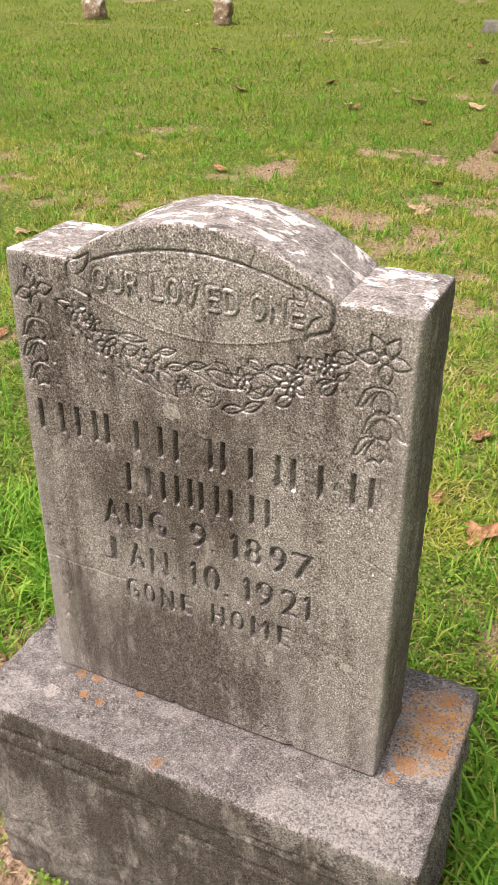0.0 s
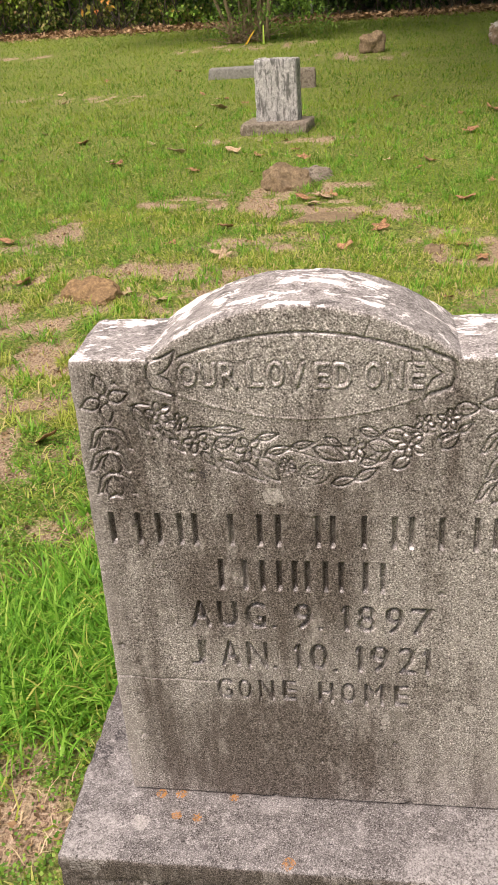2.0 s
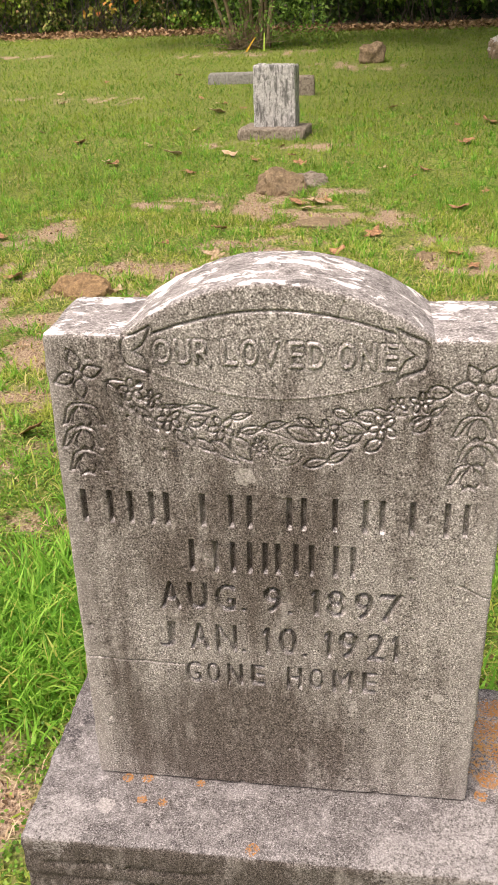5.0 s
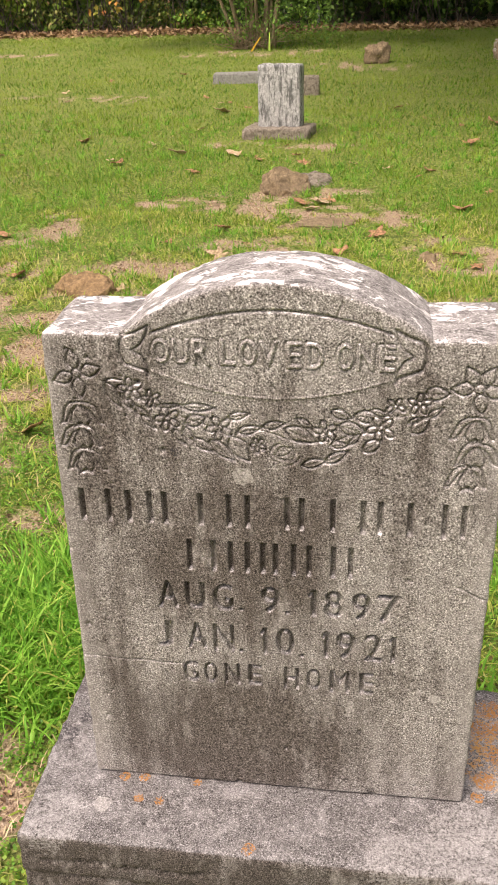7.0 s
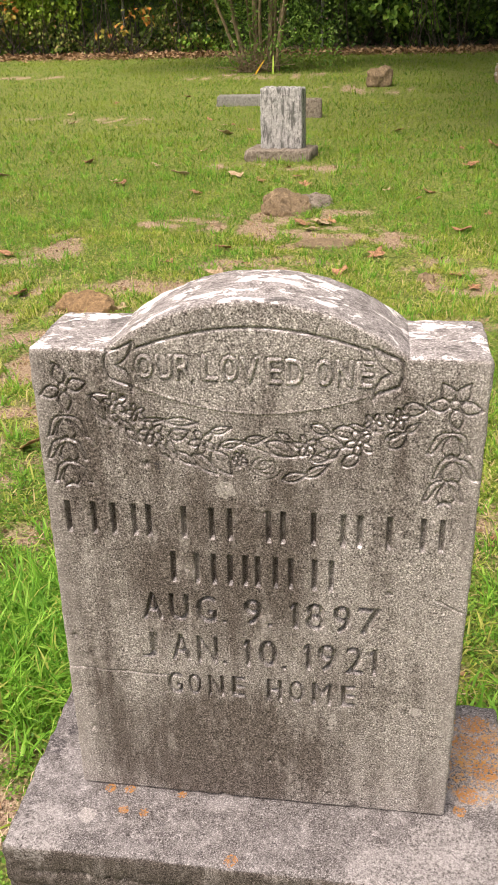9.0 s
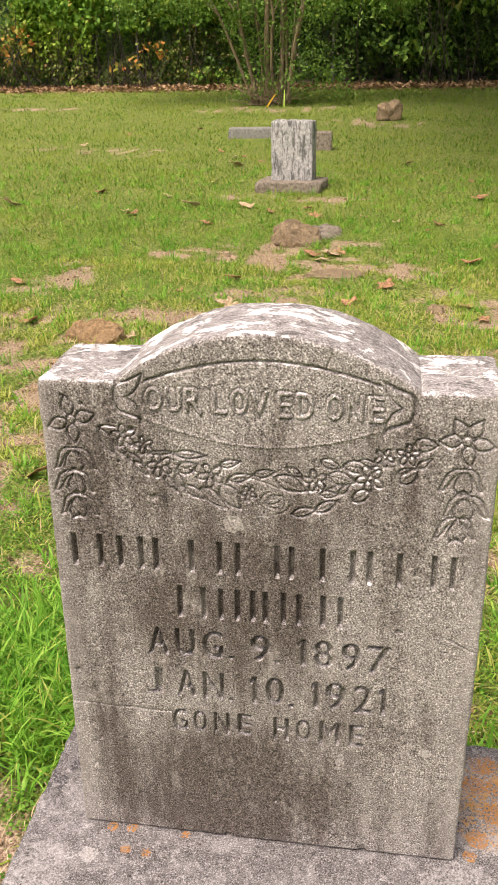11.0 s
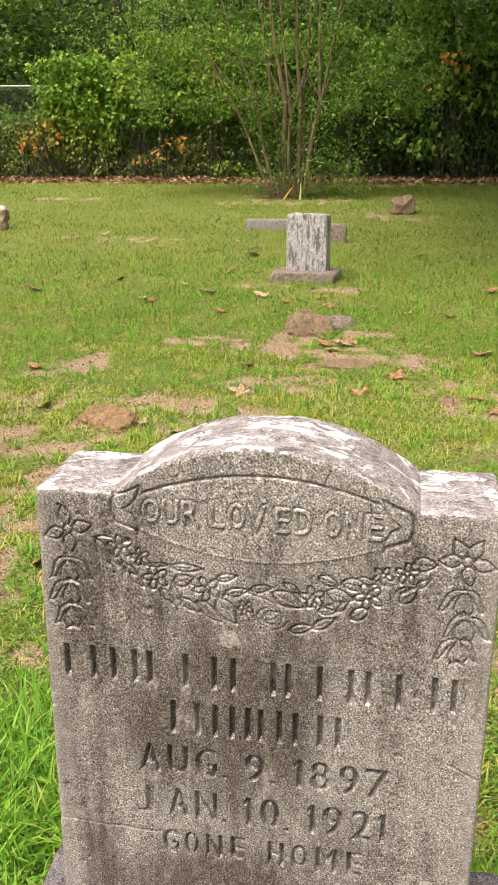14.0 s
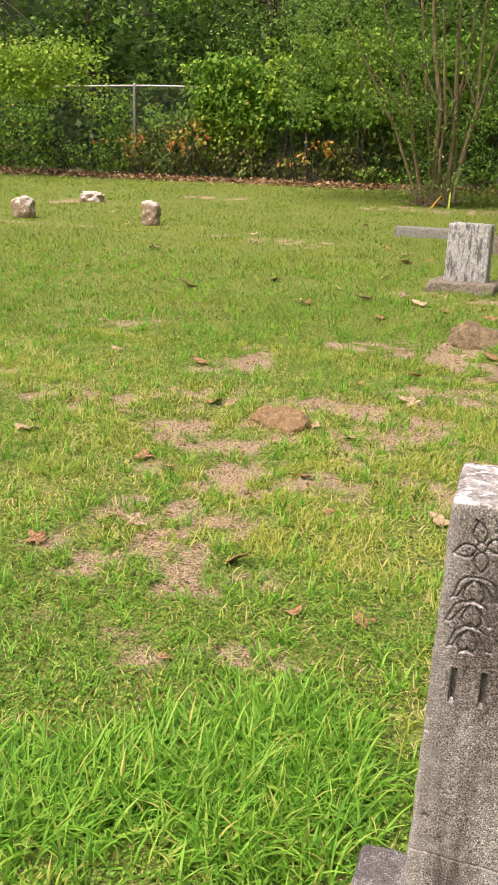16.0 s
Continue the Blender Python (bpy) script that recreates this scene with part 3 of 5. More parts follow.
def carve_face():
    R = Relief()
    # scroll label under the arch
    R.groove([(x, 1.2988 - 0.0289 * (abs(x - 0.010) / 0.150) ** 1.9) for x in np.linspace(-0.146, 0.155, 26)], 0.0016, 0.0060)
    R.ridge([(x, 1.1813 + 0.0335 * (abs(x - 0.007) / 0.155) ** 1.9) for x in np.linspace(-0.150, 0.160, 24)], 0.0016, 0.0016)
    for tip, s, wide in (((-0.1513, 1.2764), -1, 0.0013), ((0.1589, 1.2768), 1, 0.0021)):
        end = (tip[0] + s * 0.003, tip[1] - 0.069)
        R.groove([(tip[0] + s * u, tip[1] - v) for u, v in ((0, 0), (0.018, 0.0095), (0.033, 0.0145), (0.0385, 0.022), (0.0395, 0.036), (0.035, 0.051), (0.021, 0.057), (0.008, 0.061))] + [end], wide, 0.0065)
        R.groove([(tip[0] + s * u, tip[1] - v) for u, v in ((0, 0), (0.004, 0.015), (0.013, 0.027), (0.024, 0.0335), (0.012, 0.040), (0.004, 0.055))] + [end])
    R.raise_letters([("O", -0.1489, -0.1246, 1.2267, 1.2591), ("U", -0.1217, -0.0991, 1.2260, 1.2598), ("R", -0.0962, -0.0722, 1.2250, 1.2598), ("L", -0.0603, -0.0395, 1.2257, 1.2605),
                     ("O", -0.0358, -0.0122, 1.2258, 1.2605), ("V", -0.0101, 0.0141, 1.2243, 1.2593), ("E", 0.0235, 0.0446, 1.2239, 1.2588), ("D", 0.0489, 0.0720, 1.2235, 1.2583),
                     ("O", 0.0864, 0.1086, 1.2235, 1.2588), ("N", 0.1122, 0.1349, 1.2228, 1.2588), ("E", 0.1392, 0.1610, 1.2226, 1.2580)])
    # four-petalled corner flowers over three hanging bells
    for x, z, petals in ((-0.2522, 1.2081, (100, 15, 200, 275)), (0.2643, 1.202, (120, 60, 180, 350, 280))):
        R.groove(arc(x, z, 0.0062, 0.0062, 0, 360), 0.0013, 0.005)
        for a in petals:
            carve_leaf(R, x + 0.006 * math.cos(radians(a)), z + 0.006 * math.sin(radians(a)), 0.029, a, 0.34, False)
    for k, (x, z, w) in enumerate(((-0.2545, 1.1372, 0.029), (-0.2539, 1.1022, 0.028), (-0.2552, 1.0660, 0.027), (0.2648, 1.1339, 0.027), (0.2677, 1.0964, 0.028), (0.2615, 1.0634, 0.026))):
        carve_bell(R, x, z - 0.004, w, 0.034, (-1) ** k)
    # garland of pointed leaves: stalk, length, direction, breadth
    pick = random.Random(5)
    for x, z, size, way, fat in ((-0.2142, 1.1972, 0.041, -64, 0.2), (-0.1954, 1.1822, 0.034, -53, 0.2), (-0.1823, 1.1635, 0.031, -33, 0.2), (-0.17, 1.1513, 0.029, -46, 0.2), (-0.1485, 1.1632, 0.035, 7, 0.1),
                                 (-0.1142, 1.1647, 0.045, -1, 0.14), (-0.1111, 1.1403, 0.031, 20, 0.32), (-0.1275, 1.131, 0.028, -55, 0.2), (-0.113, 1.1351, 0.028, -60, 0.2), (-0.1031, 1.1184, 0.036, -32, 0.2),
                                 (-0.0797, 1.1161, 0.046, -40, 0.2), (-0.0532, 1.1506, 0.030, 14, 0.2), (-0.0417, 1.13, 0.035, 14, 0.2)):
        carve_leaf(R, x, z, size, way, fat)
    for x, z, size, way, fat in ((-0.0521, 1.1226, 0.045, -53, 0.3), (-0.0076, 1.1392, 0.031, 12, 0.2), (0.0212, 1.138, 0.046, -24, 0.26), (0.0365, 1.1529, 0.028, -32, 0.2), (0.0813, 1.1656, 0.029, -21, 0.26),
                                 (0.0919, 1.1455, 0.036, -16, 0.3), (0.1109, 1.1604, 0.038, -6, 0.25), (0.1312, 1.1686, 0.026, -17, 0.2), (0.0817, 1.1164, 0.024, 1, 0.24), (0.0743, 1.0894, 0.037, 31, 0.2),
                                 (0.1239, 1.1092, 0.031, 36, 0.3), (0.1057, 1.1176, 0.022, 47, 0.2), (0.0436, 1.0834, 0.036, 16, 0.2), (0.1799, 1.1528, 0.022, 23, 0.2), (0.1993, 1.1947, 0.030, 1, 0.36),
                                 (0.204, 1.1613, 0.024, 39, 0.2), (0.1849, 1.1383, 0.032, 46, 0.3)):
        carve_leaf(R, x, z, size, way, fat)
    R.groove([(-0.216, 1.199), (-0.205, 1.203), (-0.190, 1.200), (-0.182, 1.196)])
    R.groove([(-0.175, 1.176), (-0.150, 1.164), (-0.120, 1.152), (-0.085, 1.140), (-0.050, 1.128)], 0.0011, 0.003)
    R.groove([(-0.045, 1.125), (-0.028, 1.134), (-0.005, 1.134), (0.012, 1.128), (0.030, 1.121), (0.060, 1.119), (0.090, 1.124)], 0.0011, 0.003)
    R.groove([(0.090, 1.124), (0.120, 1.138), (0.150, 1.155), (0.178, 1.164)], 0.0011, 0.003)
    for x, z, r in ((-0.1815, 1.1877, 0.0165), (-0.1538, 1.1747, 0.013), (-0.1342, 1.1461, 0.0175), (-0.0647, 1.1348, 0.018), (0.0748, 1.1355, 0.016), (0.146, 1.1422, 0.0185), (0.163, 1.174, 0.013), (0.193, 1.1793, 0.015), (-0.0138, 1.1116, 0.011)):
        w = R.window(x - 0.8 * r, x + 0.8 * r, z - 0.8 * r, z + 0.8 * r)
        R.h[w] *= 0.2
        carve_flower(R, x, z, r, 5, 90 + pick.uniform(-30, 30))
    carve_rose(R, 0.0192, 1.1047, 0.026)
    # the two name lines, as plain bars
    R.cut_bars(((-0.270, -0.263), (-0.232, -0.225), (-0.203, -0.196), (-0.172, -0.165), (-0.151, -0.144), (-0.100, -0.093), (-0.060, -0.053), (-0.034, -0.027), (0.021, 0.028), (0.041, 0.048),
                (0.084, 0.091), (0.125, 0.132), (0.148, 0.155), (0.188, 0.195), (0.234, 0.241), (0.259, 0.266)), 0.982, 1.034)
    R.cut_bars(((-0.120, -0.113), (-0.085, -0.078), (-0.060, -0.053), (-0.036, -0.029), (-0.014, -0.007), (0.004, 0.011), (0.030, 0.037), (0.052, 0.059), (0.086, 0.093), (0.110, 0.117)), 0.905, 0.957)
    # dates and words
    R.cut_letters([("A", -0.1690, -0.1395, 0.833, 0.8814), ("U", -0.1272, -0.0994, 0.834, 0.8820), ("G", -0.0865, -0.0575, 0.833, 0.8812), (".", -0.0480, -0.0425, 0.834, 0.8400), ("9", -0.0148, 0.0118, 0.834, 0.8803),
                   (".", 0.0201, 0.0256, 0.833, 0.8390), ("1", 0.0500, 0.0655, 0.8328, 0.8805), ("8", 0.0775, 0.1030, 0.833, 0.8800), ("9", 0.1169, 0.1430, 0.830, 0.8790), ("7", 0.1539, 0.1847, 0.829, 0.8785)])
    R.cut_letters([("J", -0.1760, -0.1525, 0.758, 0.8065), ("A", -0.1290, -0.1005, 0.758, 0.8065), ("N", -0.0889, -0.0580, 0.755, 0.8065), (".", -0.0503, -0.0450, 0.755, 0.7605), ("1", -0.0215, -0.0070, 0.755, 0.8050),
                   ("0", 0.0065, 0.0330, 0.757, 0.8055), (".", 0.0416, 0.0470, 0.754, 0.7600), ("1", 0.0700, 0.0848, 0.756, 0.8055), ("9", 0.0958, 0.1230, 0.756, 0.8060), ("2", 0.1372, 0.1628, 0.755, 0.8050), ("1", 0.1690, 0.1838, 0.755, 0.8040)])
    R.cut_letters([("G", -0.1395, -0.1170, 0.690, 0.7305), ("O", -0.1070, -0.0875, 0.690, 0.7300), ("N", -0.0744, -0.0519, 0.690, 0.7305), ("E", -0.0375, -0.0170, 0.692, 0.7315), ("H", 0.0175, 0.0395, 0.690, 0.7315),
                   ("O", 0.0520, 0.0735, 0.691, 0.7315), ("M", 0.0876, 0.1162, 0.689, 0.7315), ("E", 0.1327, 0.1525, 0.690, 0.7305)], 0.0095)
    # cracks, pits and chips
    def crack(x, z, dx, dz, n, j):
        pts = [(x, z)]
        for _ in range(n):
            pts.append((pts[-1][0] + dx + pick.uniform(-j, j), pts[-1][1] + dz + pick.uniform(-j, j)))
        R.groove(pts, 0.0010, 0.0032)
    crack(-0.300, 0.727, 0.013, -0.0002, 14, 0.0015)
    crack(-0.052, 1.322, 0.001, -0.006, 6, 0.002)
    crack(0.093, 1.312, -0.002, -0.006, 4, 0.002)
    crack(0.137, 1.297, 0.002, -0.007, 6, 0.002)
    crack(-0.185, 0.727, 0.004, -0.008, 5, 0.003)
    crack(0.26, 0.90, 0.008, -0.004, 5, 0.002)
    for x, z, r in ((-0.144, 1.099, 0.0042), (0.135, 0.609, 0.0036), (-0.186, 1.265, 0.003), (-0.170, 1.198, 0.004), (-0.262, 1.243, 0.002), (-0.235, 1.232, 0.0025),
                    (-0.283, 0.790, 0.0034), (0.195, 0.906, 0.0034), (-0.272, 0.600, 0.0036), (-0.19, 1.15, 0.002), (0.02, 0.56, 0.003), (0.23, 0.50, 0.003), (0.16, 0.478, 0.006), (-0.06, 0.475, 0.004)):
        R.blob(x, z, r, -0.006)
    for _ in range(260):
        R.blob(pick.uniform(-0.30, 0.30), pick.uniform(0.48, 1.25), pick.uniform(0.0012, 0.0026), -pick.uniform(0.001, 0.003))
    return R


def build_die(parent):
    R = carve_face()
    nu, nv = int(0.61 / LETTER_STEP), int(0.80 / LETTER_STEP)
    edge = 0.006
    u, v = np.meshgrid(np.linspace(0, 1, nu), np.linspace(0, 1, nv))
    left, right = -0.305 + 0.011 * v + edge, 0.305 + 0.002 * v - edge
    X = left + (right - left) * u
    Z = ZB + 0.005 + v * (die_top(X) - edge - ZB - 0.005)
    wear = (fractal(X, Z, 0.02, 51, 3) - 0.5) * 0.0011 + (fractal(X, Z, 0.2, 57, 2) - 0.5) * 0.003
    Y = -R.at(X, Z) + wear
    front = np.stack([X, Y, Z], -1)
    verts = [front.reshape(-1, 3)]
    i, j = np.meshgrid(np.arange(nu - 1), np.arange(nv - 1))
    a = (j * nu + i).ravel()
    faces = [np.stack([a, a + 1, a + nu + 1, a + nu], -1)]
    loop = np.concatenate([np.arange(nu), np.arange(1, nv) * nu + nu - 1, (nv - 1) * nu + np.arange(nu - 2, -1, -1), np.arange(nv - 2, 0, -1) * nu])
    p = front.reshape(-1, 3)[loop]
    d = np.roll(p, -3, 0) - np.roll(p, 3, 0)
    out = np.stack([d[:, 2], 0 * d[:, 0], -d[:, 0]], -1)
    out /= np.linalg.norm(out, axis=1)[:, None]
    out[:nu, 2] = 0
    base, prev, n = p.copy(), loop, len(loop)
    count = len(verts[0])
    chip = 1 + 0.9 * (fractal(base[:, 0] * 1.0 + base[:, 2], base[:, 2] * 0.3, 0.03, 61, 3) - 0.4)
    rows = [(0.0008, 0.42), (0.0022, 0.72), (0.0045, 0.93), (0.0075, 1.0), (0.03, 1.0), (0.06, 1.0), (0.09, 1.0), (0.12, 1.0), (0.147, 1.0), (0.152, 0.85), (0.155, 0.45)]
    for y, o in rows:
        q = base + out * (edge * o + (chip[:, None] - 1) * 0.0016 * (1 - abs(o - 0.7)))
        rough = (fractal(base[:, 0] * 1.3 + base[:, 2] * 0.9, np.full(n, y) + base[:, 2], 0.03, 67, 3) - 0.5) * 0.004
        q = q + out * rough[:, None] * (y > 0.004)
        q[:, 1] = y + (1 if y < 0.01 else 0) * (base[:, 1] * (1 - y / 0.0075))
        q[:nu, 2] = ZB + 0.005
        cur = count + np.arange(n)
        verts.append(q)
        faces.append(np.stack([prev, cur, np.roll(cur, -1), np.roll(prev, -1)], -1))
        prev, count = cur, count + n
    # the plain back, closed towards the middle line
    mid = q.copy()
    mid[:, 0] = q[:, 0] * 0.02
    mid[:, 1] = 0.156
    mid[:, 2] = ZB + 0.3 + (q[:, 2] - ZB) * 0.3
    cur = count + np.arange(n)
    verts.append(mid)
    faces.append(np.stack([prev, cur, np.roll(cur, -1), np.roll(prev, -1)], -1))
    me = mesh_from("die", np.concatenate(verts), np.concatenate(faces), True)
    return part("die", me, M_STONE, parent, "upright cast-stone slab with arched top and carved garland")


def block(nx, ny, nz, lo, hi, round_edge, rough, cell, seed, batter=0.0):
    """A stone block as a fine box with rounded, worn edges and an uneven skin."""
    bm = bmesh.new()
    lo, hi = Vector(lo), Vector(hi)
    size, mid = hi - lo, (hi + lo) / 2
    seen = {}

    def at(i, j, k):
        if (i, j, k) not in seen:
            seen[i, j, k] = bm.verts.new((lo.x + size.x * i / nx, lo.y + size.y * j / ny, lo.z + size.z * k / nz))
        return seen[i, j, k]

    for i in range(nx):
        for j in range(ny):
            bm.faces.new((at(i, j, nz), at(i + 1, j, nz), at(i + 1, j + 1, nz), at(i, j + 1, nz)))
            bm.faces.new((at(i, j, 0), at(i, j + 1, 0), at(i + 1, j + 1, 0), at(i + 1, j, 0)))
    for i in range(nx):
        for k in range(nz):
            bm.faces.new((at(i, 0, k), at(i + 1, 0, k), at(i + 1, 0, k + 1), at(i, 0, k + 1)))
            bm.faces.new((at(i, ny, k), at(i, ny, k + 1), at(i + 1, ny, k + 1), at(i + 1, ny, k)))
    for j in range(ny):
        for k in range(nz):
            bm.faces.new((at(0, j, k), at(0, j, k + 1), at(0, j + 1, k + 1), at(0, j + 1, k)))
            bm.faces.new((at(nx, j, k), at(nx, j + 1, k), at(nx, j + 1, k + 1), at(nx, j, k + 1)))
    off = Vector((seed * 3.1, seed * 1.7, seed * 2.3))
    for v in bm.verts:
        c = v.co - mid
        half = size / 2 - Vector((round_edge,) * 3)
        core = Vector([max(-h, min(h, q)) for q, h in zip(c, half)])
        d = c - core
        if d.length > 1e-9:
            c = core + d.normalized() * min(d.length, round_edge)
        n = c.normalized()
        c += n * rough * (noise.fractal((v.co + off) / cell, 0.9, 2.0, 4))
        t = (v.co.z - lo.z) / size.z
        c.x *= 1 - batter * t
        c.y *= 1 - batter * t
        v.co = mid + c
    return bm


def build_headstone():
    ob = thing("headstone", "weathered grey cast-stone grave marker on a tall base, spotted with lichen", "headstone")
    build_die(ob)
    bed = block(40, 10, 2, (-0.298, 0.007, ZB - 0.01), (0.298, 0.148, ZB + 0.007), 0.002, 0.002, 0.02, 9)
    part("mortar_bed", mesh_of(bed, "mortar_bed", True), M_PLINTH, ob, "thin dark mortar joint")
    bm = block(120, 50, 90, (-0.40, -0.138, -0.10), (0.418, 0.268, ZB), 0.009, 0.0035, 0.03, 3)
    for v in bm.verts:
        c = v.co
        side = max(0.0, c.x - 0.405) * 40 + max(0.0, c.y - 0.255) * 40
        if side > 0 and c.z < ZB - 0.02:
            k = min(1, side) * min(1, (ZB - 0.02 - c.z) / 0.05)
            c.x -= k * (0.012 + 0.022 * noise.fractal(c / 0.05, 0.8, 2.0, 4)) * (c.x > 0.40)
        # a shallow ledge where the casting was poured in two lifts
        if c.y < -0.12 and c.z < ZB - 0.085 + 0.006 * noise.noise(c * 9):
            c.y += 0.004
        for level, reach in ((0.415, (-0.36, -0.1)), (0.375, (-0.34, -0.08)), (0.40, (0.10, 0.30)), (0.33, (0.02, 0.24))):
            if c.y < -0.12 and reach[0] < c.x < reach[1] and abs(c.z - level + 0.02 * noise.noise(c * 7)) < 0.003:
                c.y += 0.006
        if c.y < -0.12 and c.z < 0.16:
            c.y += 0.006 * noise.fractal(c / 0.04, 0.8, 2.0, 4)
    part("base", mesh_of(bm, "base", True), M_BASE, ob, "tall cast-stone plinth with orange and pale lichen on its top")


build_headstone()


# ---- other grave markers ----
def on_ground(x, y, sink=0.0):
    return float(ground_height(x, y)) - sink


def build_far_headstone():
    x, y = -0.97, 9.55
    ob = thing("headstone", "white marble headstone streaked with black grime on a brown base", "headstone", (x, y, on_ground(x, y - 0.2)), -7)
    bm = block(26, 12, 34, (-0.245, -0.12, 0.10), (0.245, 0.12, 0.765), 0.012, 0.008, 0.06, 5, 0.015)
    part("die", mesh_of(bm, "die", True), M_MARBLE, ob, "upright marble slab with dark vertical streaks")
    bm = block(36, 22, 10, (-0.39, -0.30, -0.08), (0.37, 0.24, 0.115), 0.02, 0.018, 0.10, 6)
    part("base", mesh_of(bm, "base", True), M_PLINTH, ob, "low brown stone base with uneven edges")


build_far_headstone()


def stone_block(label, x, y, size, turn, seed, material, round_edge=0.02, rough=0.02, sink=0.06, tilt=0.0, name="grave_stone", group=""):
    w, d, h = size
    bm = block(max(6, int(w / 0.03)), max(5, int(d / 0.03)), max(5, int((h + sink) / 0.03)), (-w / 2, -d / 2, -sink), (w / 2, d / 2, h), round_edge, rough, 0.12, seed, 0.05)
    return single(name, mesh_of(bm, name, True), material, label, "grave marker", group, m=pose(x, y, on_ground(x, y), tilt, 0, turn))


stone_block("low long grey granite ledger marker in the grass", -2.06, 14.1, (0.98, 0.35, 0.15), 3, 11, M_LEDGER, 0.012, 0.006, name="ledger_marker")
stone_block("small square brown stone marker in the grass", -0.88, 12.75, (0.30, 0.16, 0.27), 2, 12, M_PLINTH, 0.012, 0.008)
stone_block("broad brown fieldstone marker near the hedge", 0.08, 16.1, (0.46, 0.22, 0.32), 4, 13, M_FIELD, 0.12, 0.05)
stone_block("grey fieldstone marker with pale top", 2.42, 16.3, (0.62, 0.3, 0.36), 10, 14, M_PALE, 0.14, 0.06)
stone_block("upright fieldstone stub with a white lichened top", -6.80, 13.55, (0.31, 0.22, 0.40), 4, 15, M_PALE, 0.07, 0.05, group="fieldstone markers")
stone_block("leaning brown fieldstone stub in the grass", -9.40, 13.6, (0.44, 0.28, 0.38), -6, 16, M_PALE, 0.15, 0.05, group="fieldstone markers", tilt=4)
stone_block("low white fieldstone lying on bare soil", -9.46, 16.4, (0.50, 0.32, 0.18), 10, 17, M_PALE, 0.09, 0.09, group="fieldstone markers")


def rock(label, x, y, size, turn, seed, material=None, slope=None, cuts=6):
    """A broken stone: a ball cut by flat planes, then roughened."""
    r = random.Random(seed)
    bm = bmesh.new()
    bmesh.ops.create_icosphere(bm, subdivisions=5, radius=1.0)
    planes = [(Vector(slope or (r.uniform(-0.25, 0.25), r.uniform(-0.5, -0.1), 1)).normalized(), 0.52)]
    for k in range(cuts):
        a = radians(360 * k / cuts + r.uniform(-25, 25))
        planes.append((Vector((math.cos(a), math.sin(a), r.uniform(0.0, 0.5))).normalized(), r.uniform(0.72, 0.95)))
    for v in bm.verts:
        c = v.co
        for n, d in planes:
            e = c.dot(n) - d
            if e > 0:
                c -= n * e * 0.86
        c += c.normalized() * 0.17 * noise.fractal(c * 2.2 + Vector((seed, 0, 0)), 0.8, 2.0, 5)
        v.co = Vector((c.x * size[0] / 2, c.y * size[1] / 2, c.z * size[2]))
    return single("rock", mesh_of(bm, "rock", True), material or M_FIELD, label, "rock", m=pose(x, y, on_ground(x, y) + size[2] * 0.30 - 0.03, 0, 0, turn))


rock("broken brown fieldstone half sunk in bare soil", -0.66, 6.82, (0.50, 0.30, 0.18), -8, 21, slope=(0.75, -0.5, 0.8), cuts=5)
rock("flat brown fieldstone lying behind a larger one", -0.42, 7.12, (0.36, 0.26, 0.11), 20, 22, M_PLINTH, cuts=5)
rock("rusty orange-brown fieldstone in thin grass", -1.62, 4.02, (0.40, 0.26, 0.12), -14, 28, M_RUST, slope=(0.25, -0.7, 1.0), cuts=5)
rock("low flat tan stone flush with bare soil", -0.22, 5.72, (0.55, 0.30, 0.06), 14, 24, M_FIELD, cuts=5)
rock("flat reddish stone flush with the soil", -1.24, 6.33, (0.34, 0.16, 0.04), 10, 25, M_FIELD, cuts=5)
rock("small rounded tan stone in the grass", 0.50, 4.82, (0.13, 0.10, 0.08), 0, 26, M_FIELD, cuts=5)


# ---- fence ----
FENCE_Y, FENCE_X0, FENCE_X1 = 22.7, -18.0, 8.0


def build_fence():
    z0 = on_ground(-6, FENCE_Y)
    ob = thing("chain_link_fence", "tall grey galvanised chain-link fence overgrown with vines", "fence")
    top = 2.36
    posts = [-11.40 + 5.0 * k for k in range(-1, 4)]
    for x in posts:
        v, f = tube([(x, FENCE_Y, z0 - 0.2), (x, FENCE_Y, z0 + 1.0), (x + 0.01, FENCE_Y, z0 + top + 0.05)], [0.038] * 3, 8)
        post = part("post", mesh_from("post", v, f, True), M_ZINC, ob)
        v, f = tube([(x + 0.01, FENCE_Y, z0 + top + h) for h in (0.03, 0.05, 0.08, 0.095)], [0.044, 0.046, 0.034, 0.004], 10)
        part("post_cap", mesh_from("post_cap", v, f, True), M_ZINC, post, "domed steel cap")
    v, f = tube([(x, FENCE_Y, z0 + top + 0.02 * math.sin(x)) for x in np.linspace(FENCE_X0, FENCE_X1, 40)], [0.027] * 40, 8)
    part("top_rail", mesh_from("top_rail", v, f, True), M_ZINC, ob)
    wires, s = [], 0.075
    for k in range(int((FENCE_X1 - FENCE_X0 + top) / s)):
        for sign in (1, -1):
            a = FENCE_X0 + k * s - (top if sign > 0 else 0)
            b = a + top
            p = (a, z0) if sign > 0 else (a, z0 + top)
            q = (b, z0 + top) if sign > 0 else (b, z0)
            wires.append(tube([(p[0], FENCE_Y - 0.04, p[1]), (q[0], FENCE_Y - 0.04, q[1])], [0.0022] * 2, 3))
    v, f = joined(wires)
    tagged(part("wire_mesh", mesh_from("wire_mesh", v, f), M_WIRE, ob, "diamond wire mesh"), kind="stuff")


build_fence()


